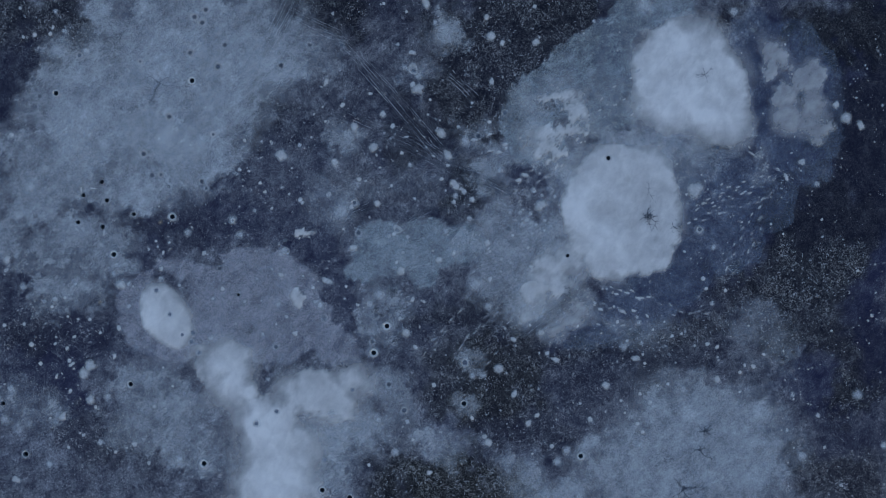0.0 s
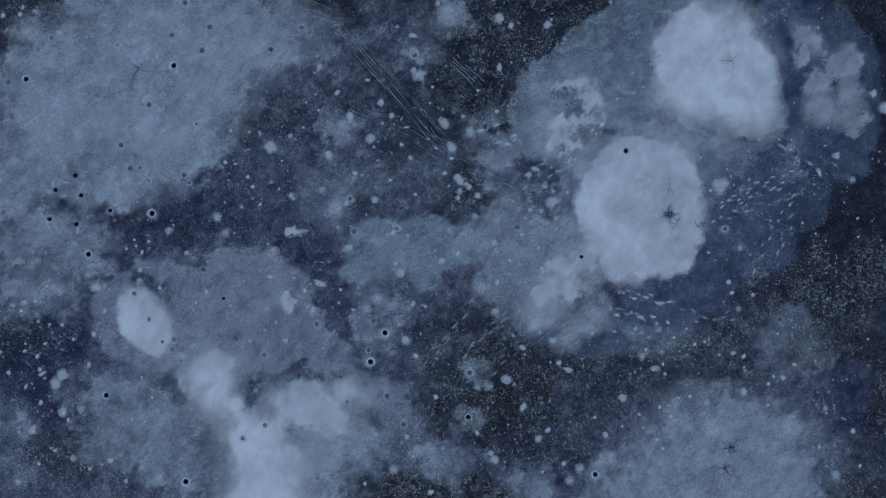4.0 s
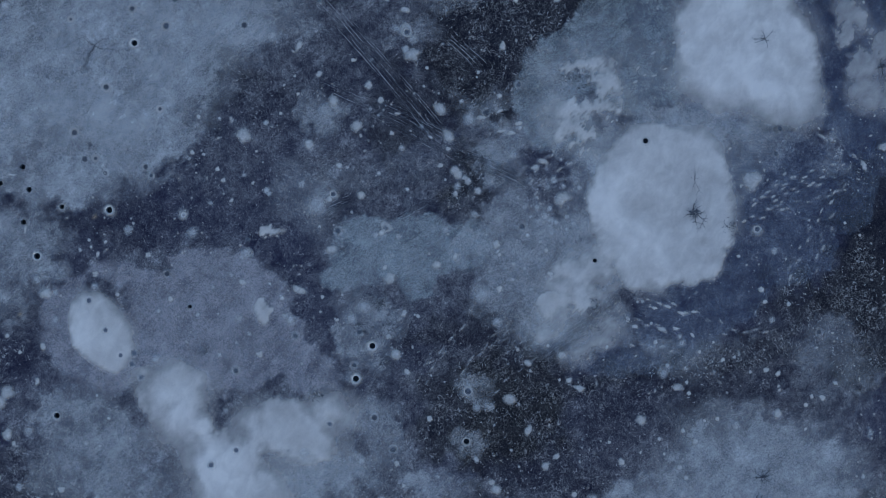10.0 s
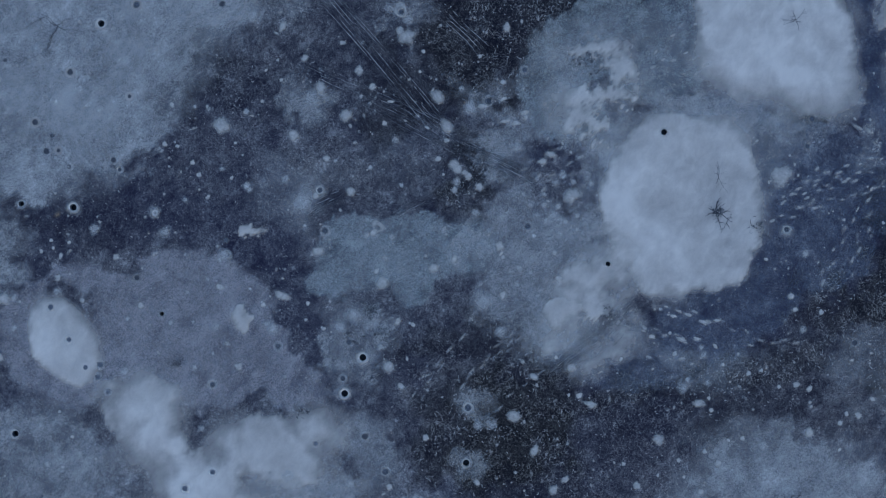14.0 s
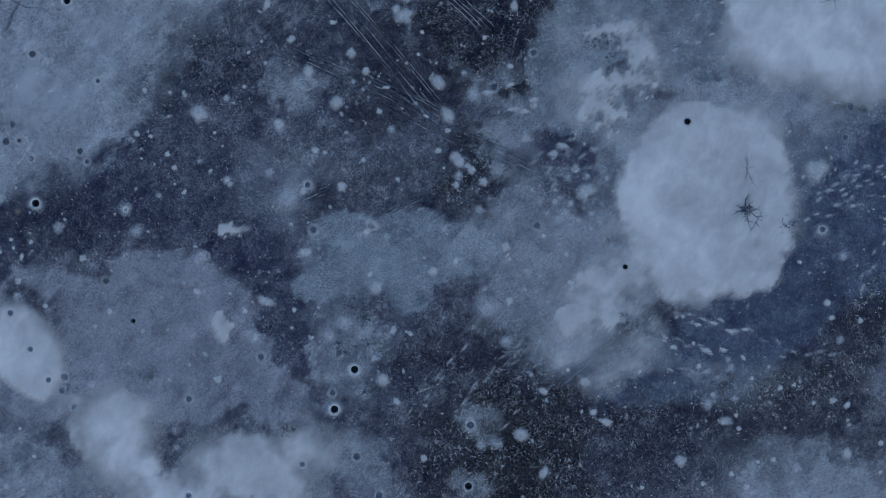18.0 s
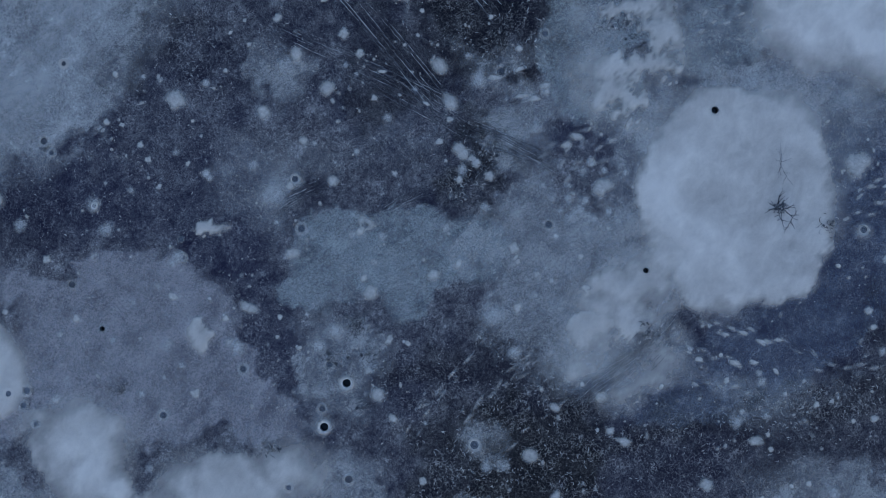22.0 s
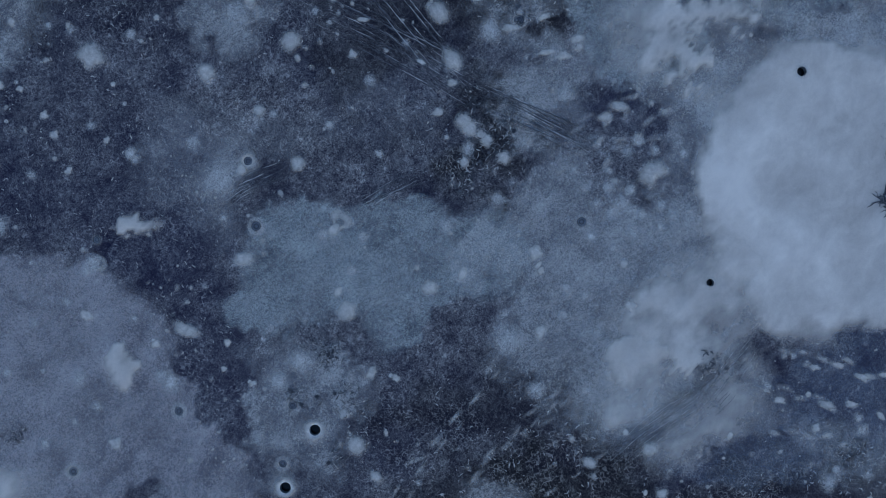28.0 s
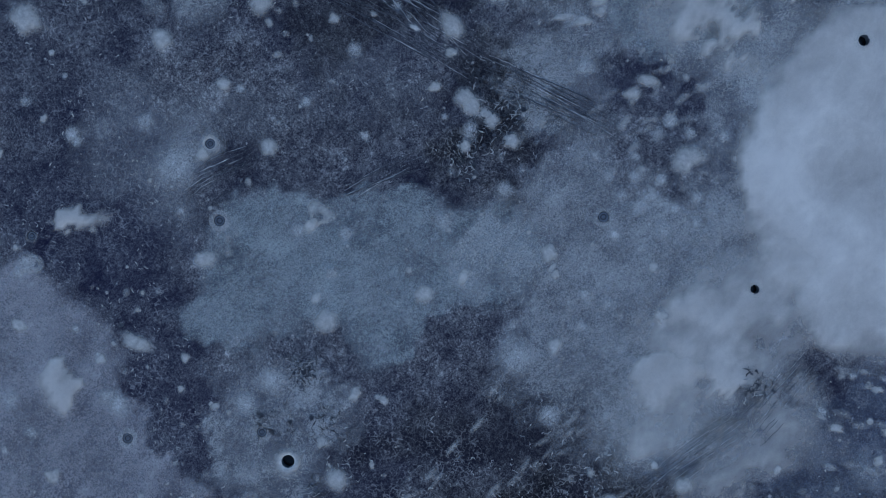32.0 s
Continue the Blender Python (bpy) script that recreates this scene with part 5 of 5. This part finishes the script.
spot(-3.34, 7.15, 0.133)
spot(-4.62, 6.62, 0.178)
spot(-2.77, 6.21, 0.192, 1.3, 50)
spot(-2.31, 5.66, 0.178)
spot(-0.09, 5.34, 0.296, 1.2, -40)
spot(0.22, 4.34, 0.281, 1.4, -60)
spot(-3.21, 4.68, 0.296)
spot(-4.98, 3.99, 0.266)
spot(-1.89, 4.42, 0.133)
spot(-4.08, 5.61, 0.266)
haze_spot(-4.37, 5.26, 0.416)
spot(-0.59, 6.87, 0.104)
spot(1.34, 6.72, 0.104)
spot(2.13, 5.84, 0.133)
spot(2.90, 4.64, 0.133)
haze_spot(-1.52, 3.86, 0.208)
haze_spot(-1.12, 7.95, 0.278)
haze_spot(-1.73, 8.32, 0.226)
haze_spot(-2.09, 9.42, 0.156)
spot(-5.41, 5.87, 0.104)
spot(-3.02, 2.09, 0.222)
spot(-3.86, 3.20, 0.163, 1.3, 40)
haze_spot(-4.68, 1.74, 0.590)
haze_spot(-5.25, 2.49, 0.243)
spot(-4.22, 1.94, 0.178)
spot(4.49, 2.01, 0.370)
haze_spot(0.14, 0.82, 0.278)
spot(-4.12, 0.06, 0.237, 1.3, 0)
spot(2.04, 0.27, 0.222)
spot(2.16, -0.11, 0.118)
spot(0.50, -0.19, 0.163, 1.3, 70)
spot(-0.19, -0.50, 0.237)
spot(-1.94, -1.01, 0.296)
spot(-2.13, -0.61, 0.133, 1.4, 60)
spot(-5.34, -1.46, 0.252, 1.5, -30)
spot(-4.46, -1.72, 0.118)
spot(4.06, -0.82, 0.163)
spot(2.16, -1.40, 0.178, 1.4, 80)
haze_spot(1.47, -1.58, 0.486)
haze_spot(2.09, -2.62, 0.295)
haze_spot(-2.88, -2.11, 0.347)
spot(-1.40, -2.32, 0.163, 1.4, 60)
spot(-0.88, -2.42, 0.118)
haze_spot(-3.37, -2.53, 0.312)
spot(-3.91, -2.58, 0.104)
spot(-1.97, -3.20, 0.163)
spot(0.61, 2.88, 0.237)
spot(0.97, 2.64, 0.192)
spot(1.33, 2.28, 0.207)
haze_spot(1.22, 1.40, 0.226)
spot(3.91, 0.06, 0.133)
haze_spot(3.60, 1.14, 0.226)
haze_spot(4.18, 2.68, 0.191)
haze_spot(3.95, 2.44, 0.191)
spot(-5.98, -1.78, 0.133)
spot(11.60, 2.73, 0.503)
spot(15.79, 3.30, 0.178, 1.5, -60)
spot(16.51, 4.00, 0.222)
spot(11.11, -0.12, 0.104)
haze_spot(12.45, 0.08, 0.208)
spot(11.97, -1.36, 0.163)
spot(12.11, -1.82, 0.133)
spot(13.00, -1.90, 0.133)
spot(15.09, 1.15, 0.089)
spot(15.65, 0.69, 0.089)
spot(17.43, 1.35, 0.104)
spot(17.46, 0.56, 0.089)
haze_spot(17.22, 2.99, 0.226)
haze_spot(12.38, -2.49, 0.191)
spot(-10.99, -0.19, 0.163)
spot(-12.88, -0.17, 0.118, 1.5, 80)
spot(-13.20, 0.36, 0.104)
spot(-13.13, 0.10, 0.089)
spot(-13.54, -0.01, 0.104)
spot(-12.59, 0.29, 0.104)
spot(-12.97, -0.91, 0.163)
haze_spot(-15.15, -1.14, 0.278)
haze_spot(-14.45, -1.60, 0.208)
spot(-14.80, -1.65, 0.296)
haze_spot(-12.97, -1.37, 0.208)
spot(-12.13, -1.67, 0.133)
spot(-10.14, -1.83, 0.163)
haze_spot(-7.61, -2.54, 0.278)
spot(-7.45, -1.19, 0.178, 1.3, -20)
haze_spot(-9.71, 1.37, 0.312)
haze_spot(-9.34, 0.67, 0.312)
haze_spot(-11.74, 0.75, 0.278)
spot(-8.41, 3.04, 0.133)
spot(-8.19, 2.63, 0.133)
spot(-7.88, 1.87, 0.118)
haze_spot(-6.56, 2.26, 0.208)
haze_spot(-7.33, -0.09, 0.295)
spot(-16.79, -3.23, 0.104)
spot(-17.27, -3.11, 0.104)
haze_spot(-16.91, -1.61, 0.156)
spot(-17.85, -2.31, 0.192)
spot(-17.99, -2.66, 0.133)
spot(-16.25, -3.24, 0.133)
spot(-17.39, -2.24, 0.133)
haze_spot(-14.45, -2.63, 0.208)
spot(-16.96, -4.04, 0.133)
spot(-17.80, -4.05, 0.089)
spot(-17.30, -4.57, 0.133, 1.3, 70)
spot(-17.09, -5.31, 0.163)
spot(-16.52, -5.72, 0.326, 1.2, 70)
spot(-16.23, -5.35, 0.355, 1.1, 40)
spot(-15.12, -4.94, 0.148, 1.5, 80)
spot(-17.78, -5.86, 0.118, 1.6, 70)
spot(-14.91, -3.63, 0.178)
spot(-17.15, -6.54, 0.133, 1.8, 80)
spot(-16.22, -6.92, 0.296)
spot(-17.49, -7.70, 0.266)
haze_spot(-15.43, -6.79, 0.278)
haze_spot(-13.51, -5.97, 0.243)
spot(-15.98, -7.27, 0.133)
spot(-18.06, -7.78, 0.104)
spot(-17.23, -9.12, 0.133)
haze_spot(-15.77, -8.89, 0.226)
spot(-14.18, -8.98, 0.192)
spot(-16.53, -8.56, 0.133)
spot(-15.06, -9.34, 0.133)
spot(-13.53, -9.85, 0.148)
haze_spot(-12.13, -9.69, 0.312)
haze_spot(-12.83, -9.26, 0.208)
haze_spot(-18.11, -9.90, 0.243)
spot(-6.80, -3.89, 0.192)
haze_spot(-10.66, -4.06, 0.243)
spot(-12.43, -6.31, 0.104)
spot(-11.63, -7.06, 0.089)
spot(-12.87, -5.46, 0.089)
haze_spot(-13.28, -7.23, 0.208)
spot(-12.75, -7.34, 0.104)
spot(-1.70, -3.86, 0.281)
spot(-1.27, -4.52, 0.163, 1.3, -40)
spot(3.24, -4.16, 0.178, 1.2, 0)
spot(2.57, -5.51, 0.296)
haze_spot(1.84, -5.79, 0.260)
haze_spot(1.34, -5.84, 0.226)
spot(4.79, -4.80, 0.163)
spot(5.18, -5.09, 0.207, 1.4, -20)
spot(4.52, -3.85, 0.222)
spot(-0.42, -6.26, 0.163)
spot(3.28, -6.68, 0.207, 1.5, 70)
spot(3.93, -8.01, 0.222)
spot(4.33, -7.65, 0.163, 1.3, 40)
spot(-1.65, -7.94, 0.163)
spot(1.34, -7.78, 0.148)
spot(2.08, -8.90, 0.266)
spot(1.91, -8.63, 0.178)
haze_spot(-0.11, -8.44, 0.173)
haze_spot(-2.19, -9.34, 0.312)
haze_spot(-2.97, -7.86, 0.208)
spot(-1.38, -8.77, 0.118)
spot(5.01, -9.07, 0.163)
haze_spot(5.68, -9.26, 0.312)
spot(-3.41, -9.94, 0.133)
haze_spot(-5.10, -7.57, 0.278)
spot(4.11, -9.42, 0.104)
spot(8.87, -5.03, 0.222, 1.3, 0)
spot(9.28, -5.26, 0.118)
spot(9.19, -4.85, 0.104)
spot(12.61, -6.00, 0.222, 1.2, 80)
spot(10.35, -6.21, 0.133)
spot(9.06, -6.66, 0.133)
spot(9.52, -7.07, 0.178, 1.3, -50)
spot(7.49, -6.27, 0.252)
spot(6.77, -7.84, 0.192)
spot(8.94, -8.04, 0.163)
spot(9.19, -8.42, 0.148)
haze_spot(11.07, -6.45, 0.278)
haze_spot(11.09, -7.55, 0.156)
haze_spot(10.79, -8.36, 0.121)
spot(8.19, -6.97, 0.118)
spot(7.48, -7.49, 0.089)
spot(8.37, -7.54, 0.089)
spot(10.97, -3.90, 0.104)
spot(10.54, -4.00, 0.133)
spot(11.58, -4.45, 0.104)
spot(12.17, -4.37, 0.148, 1.3, 20)
spot(12.61, -4.51, 0.148)
spot(13.88, -5.36, 0.118)
spot(14.28, -5.40, 0.163)
spot(9.87, -6.29, 0.104)
spot(6.31, -7.11, 0.104)
spot(17.25, -7.66, 0.163)
spot(17.55, -9.13, 0.118)
haze_spot(15.83, -8.34, 0.173)
haze_spot(16.52, -9.52, 0.312)
haze_spot(9.05, -9.02, 0.312)
spot(13.65, -6.58, 0.104)
spot(14.76, -4.85, 0.133)
haze_spot(-8.05, -5.99, 0.173)
haze_spot(-5.85, -2.44, 0.243)
haze_spot(2.63, 3.63, 0.243)
spot(-0.70, 6.19, 0.089)
haze_spot(0.72, 5.62, 0.156)
spot(-5.93, 6.20, 0.089)
spot(-5.54, 6.55, 0.089)
haze_spot(-3.55, 3.13, 0.139)
haze_spot(-2.37, 2.91, 0.156)
haze_spot(-1.30, 2.32, 0.139)
haze_spot(-7.90, -0.91, 0.173)
haze_spot(-8.57, -1.37, 0.156)
haze_spot(-9.12, -2.41, 0.156)
haze_spot(-10.59, -2.29, 0.156)
haze_spot(-7.20, -3.12, 0.191)
haze_spot(-8.31, -3.92, 0.173)
spot(-18.78, 9.85, 0.166)
spot(-18.07, 9.90, 0.150)
spot(-19.31, 9.75, 0.133)
spot(-17.94, 10.21, 0.133)
spot(-19.46, 11.09, 0.117)
haze_spot(-17.40, 10.03, 0.234)
haze_spot(-17.60, 9.12, 0.663)
spot(2.00, 10.67, 0.200)
spot(-0.78, 11.31, 0.300)
haze_spot(0.11, 9.99, 0.819)
spot(-5.07, 10.84, 0.117)
spot(18.55, 6.03, 0.350)
spot(18.08, 6.63, 0.216, 1.3, 70)
spot(19.22, 5.70, 0.250, 1.3, -60)
haze_spot(9.26, 11.26, 0.585)
spot(-18.93, -4.39, 0.183)
spot(-18.51, -5.27, 0.150)
spot(-20.05, -0.48, 0.250)
haze_spot(-19.32, -1.72, 0.254)
haze_spot(-18.35, -2.42, 0.215)
spot(-20.18, -3.51, 0.150)
spot(-19.63, -10.60, 0.250)
haze_spot(-19.85, -6.44, 0.312)
haze_spot(-20.12, -7.87, 0.429)
spot(-0.63, -10.29, 0.183)
haze_spot(5.27, -9.79, 0.312)
haze_spot(20.29, -9.04, 0.254)
haze_spot(19.09, -6.70, 0.351)
haze_spot(-17.82, 10.94, 0.195)
spot(-19.85, 5.23, 0.200)
haze_spot(-16.42, 9.11, 0.312)
haze_spot(-18.36, 3.67, 0.390)
haze_spot(-19.01, 2.89, 0.468)
haze_spot(-19.53, 1.60, 0.390)
spot(-17.19, -5.14, 0.150)
spot(-19.27, -3.46, 0.133)
spot(-17.84, -4.36, 0.117)
spot(-15.77, -3.85, 0.117)
haze_spot(-15.02, -0.74, 0.195)
spot(4.22, 11.16, 0.150)
haze_spot(6.95, 10.48, 0.156)
spot(-1.68, 10.92, 0.117)
spot(-2.72, 11.30, 0.117)
haze_spot(-0.37, 10.42, 0.195)
haze_spot(13.39, 10.93, 0.312)
spot(19.08, -1.00, 0.117)
spot(19.73, -3.07, 0.117)
haze_spot(18.32, -10.85, 0.195)
haze_spot(16.09, -6.70, 0.195)
spot(13.66, -5.67, 0.133)
haze_spot(-8.36, -2.38, 0.108)
haze_spot(-7.67, -3.44, 0.117)
haze_spot(-6.02, -1.71, 0.108)
haze_spot(-5.63, -2.60, 0.306)
spot(-4.53, -2.28, 0.092)
spot(-3.98, -2.54, 0.061)
haze_spot(-1.64, 1.90, 0.072)
haze_spot(-9.02, 3.73, 0.081)
spot(-9.21, 2.90, 0.069)
haze_spot(-7.41, 2.83, 0.144)
spot(-7.08, 2.53, 0.100)
haze_spot(-6.47, 2.14, 0.162)
haze_spot(-6.72, 3.31, 0.090)
spot(-6.96, 3.72, 0.084)
spot(-6.06, 5.14, 0.100)
haze_spot(-7.88, 4.87, 0.144)
haze_spot(-8.35, 4.95, 0.108)
haze_spot(-6.60, 4.78, 0.180)
haze_spot(-2.70, 5.32, 0.135)
haze_spot(-2.40, 5.09, 0.108)
spot(-1.69, 5.16, 0.107, 1.6, 0)
spot(0.22, 3.85, 0.130, 1.2, 0)
spot(-0.07, 3.22, 0.138, 1.3, 20)
spot(-0.44, 4.28, 0.092, 1.8, -25)
haze_spot(-0.76, 4.69, 0.135)
haze_spot(0.12, 2.69, 0.099)
spot(0.49, 3.03, 0.261)
spot(0.86, 2.75, 0.169)
haze_spot(0.59, 2.44, 0.234)
spot(0.50, 2.17, 0.153)
haze_spot(1.03, 4.96, 0.359)
spot(2.15, 5.27, 0.123, 1.7, 30)
spot(1.44, 5.02, 0.153, 1.8, 10)
spot(2.22, 4.52, 0.138, 1.9, 15)
spot(2.86, 4.81, 0.153, 1.6, 20)
spot(2.57, 4.45, 0.153, 1.8, 10)
spot(3.77, 3.40, 0.184, 1.4, -10)
spot(3.48, 3.16, 0.169, 1.4, 10)
haze_spot(3.30, 2.57, 0.126)
haze_spot(4.55, 2.47, 0.162)
haze_spot(5.15, 2.42, 0.162)
haze_spot(3.55, 1.68, 0.180)
haze_spot(4.03, 1.63, 0.180)
haze_spot(3.85, 1.33, 0.234)
haze_spot(4.69, 1.32, 0.180)
haze_spot(4.93, 1.05, 0.198)
haze_spot(4.10, 0.72, 0.234)
haze_spot(4.69, 0.85, 0.162)
haze_spot(4.27, 1.10, 0.162)
haze_spot(3.32, 1.33, 0.162)
haze_spot(3.21, 0.62, 0.162)
haze_spot(3.55, 2.04, 0.144)
haze_spot(3.08, 1.68, 0.144)
haze_spot(2.84, 2.03, 0.144)
haze_spot(3.69, 0.39, 0.126)
spot(2.10, 0.01, 0.100, 1.5, 60)
haze_spot(2.70, -0.45, 0.162)
haze_spot(3.11, -0.62, 0.144)
haze_spot(2.65, -1.04, 0.144)
haze_spot(3.36, -1.39, 0.162)
haze_spot(-1.85, -0.16, 0.180)
haze_spot(-1.62, 0.55, 0.198)
haze_spot(-4.59, 0.92, 0.126)
haze_spot(-7.48, -0.25, 0.180)
haze_spot(-6.43, -1.24, 0.117)
haze_spot(-8.65, -0.09, 0.090)
haze_spot(-8.66, 1.77, 0.162)
spot(3.99, -3.50, 0.107)
spot(6.19, -3.54, 0.107, 1.3, 60)
haze_spot(-0.37, -4.64, 0.108)
haze_spot(-0.99, -2.37, 0.090)
spot(8.48, -2.02, 0.123, 1.7, -15)
spot(7.97, -2.07, 0.107, 1.7, -15)
spot(8.99, -2.27, 0.138, 1.7, -20)
spot(9.45, -2.21, 0.107, 1.4, -10)
spot(7.86, -2.65, 0.092)
haze_spot(6.98, -2.49, 0.144)
spot(7.24, -2.77, 0.123, 1.8, -10)
spot(8.25, -2.86, 0.153, 1.7, -15)
spot(8.78, -2.84, 0.123, 1.6, -10)
spot(8.02, -3.35, 0.130)
haze_spot(8.93, -3.12, 0.162)
spot(9.40, -3.08, 0.107, 1.5, -40)
haze_spot(7.52, -1.83, 0.108)
haze_spot(9.01, -3.37, 0.198)
haze_spot(8.46, -4.22, 0.144)
haze_spot(8.29, -4.53, 0.270)
haze_spot(9.15, -4.32, 0.162)
spot(9.66, -3.71, 0.107)
spot(4.44, -4.78, 0.077, 1.4, 80)
clump("stain", "small brownish stain on frosted lake ice", -13.00, 1.23, 0.153, 1.2, 40, 0.5, 0.1, 0.2, 0.03, STAIN, "stain")
clump("stain", "small brownish stain on frosted lake ice", -15.77, -2.43, 0.139, 1.2, 40, 0.5, 0.1, 0.2, 0.03, STAIN, "stain")

# ---------------------------------------------------------------- ridges of slush on the crusted ice, and frost flowers
def crust_ridges():
    k = np.random.default_rng(21)
    n = 700000
    x, y = k.uniform(-21.5, 21.5, n), k.uniform(-12.5, 12.5, n)
    c = crust_field(x, y)
    thick = (0.15 + 0.85 * smooth(-0.3, 0.4, fbm(x, y, 0.9, 6, 3))) * smooth(-0.3, 0.4, fbm(x, y, 4.0, 3, 2))
    pick = k.random(n) < 0.17 * c ** 2.0 * thick
    x, y, c = x[pick], y[pick], c[pick]
    veil = np.zeros(len(x))
    for (x0, x1, y0, y1), _, f in PATCHES:
        m = (x > x0) & (x < x1) & (y > y0) & (y < y1)
        veil[m] = np.maximum(veil[m], f(x[m], y[m]))
    x, y, c = x[veil < 0.15], y[veil < 0.15], c[veil < 0.15]
    n, count = len(x), 5
    heading = 1.0 + 2.0 * fbm(x, y, 0.25, 11, 2) + k.normal(0, 0.7, n)
    length = 0.04 + (0.03 + 0.16 * c ** 2) * k.random(n) ** 1.5
    wide = k.uniform(0.010, 0.024, n) + 0.10 * length
    curve = k.normal(0, 1.7, n)
    s = np.linspace(0, 1, count)
    a = heading[:, None] + curve[:, None] * s
    px = x[:, None] + np.cumsum(np.cos(a), axis=1) * length[:, None] / count + k.normal(0, 0.005, (n, count))
    py = y[:, None] + np.cumsum(np.sin(a), axis=1) * length[:, None] / count + k.normal(0, 0.005, (n, count))
    w = wide[:, None] * np.sin(np.linspace(0.3, math.pi - 0.3, count)) * k.uniform(0.5, 1.0, (n, count)) / 2
    low = np.full((n, count), 0.002)
    left = np.stack([px - np.sin(a) * w, py + np.cos(a) * w, low], axis=2)
    right = np.stack([px + np.sin(a) * w, py - np.cos(a) * w, low], axis=2)
    top = np.stack([px, py, low + 0.5 * w + 0.001], axis=2)
    verts = np.concatenate([left, top, right], axis=1).reshape(-1, 3)
    one = np.array([(i, count + i, count + i + 1, i + 1) for i in range(count - 1)] + [(count + i, 2 * count + i, 2 * count + i + 1, count + i + 1) for i in range(count - 1)])
    faces = (np.arange(n)[:, None, None] * 3 * count + one[None]).reshape(-1, 4)
    ob = mesh_object("slush_ridges", verts, faces, RIDGE)
    tagged(ob, "small curled ridges of refrozen slush scattered on dark ice", "ice crust", kind="stuff")


crust_ridges()


def frost_flowers():
    k = np.random.default_rng(33)
    n = 30000
    x, y = k.uniform(-22.5, 22.5, n), k.uniform(-13.5, 13.5, n)
    f = frost_field(x, y)
    pick = k.random(n) < 0.02 + 0.30 * (1 - smooth(0.10, 0.16, f)) * smooth(-0.1, 0.5, fbm(x, y, 0.6, 12, 4))
    verts, faces, cover = [], [], []
    for px, py in zip(x[pick], y[pick]):
        r = 0.025 + 0.07 * k.random() ** 2.5
        v, q, c = disc_mesh(r, int(k.integers(1e6)), rings=2, spokes=8, core=0.2, level=k.uniform(0.2, 0.6))
        m = len(verts)
        a, s = k.random() * 6.3, k.uniform(1, 1.6)
        z = 0.012
        for vx, vy, vz in v:
            ux, uy = vx * s, vy
            verts.append((px + ux * math.cos(a) - uy * math.sin(a), py + ux * math.sin(a) + uy * math.cos(a), vz + z))
        faces += [tuple(b + m for b in one) for one in q]
        cover += c
    ob = mesh_object("frost_flowers", verts, faces, CLUMP, cover=cover)
    tagged(ob, "scattered tiny white frost flowers on lake ice", "frost", kind="stuff")


frost_flowers()
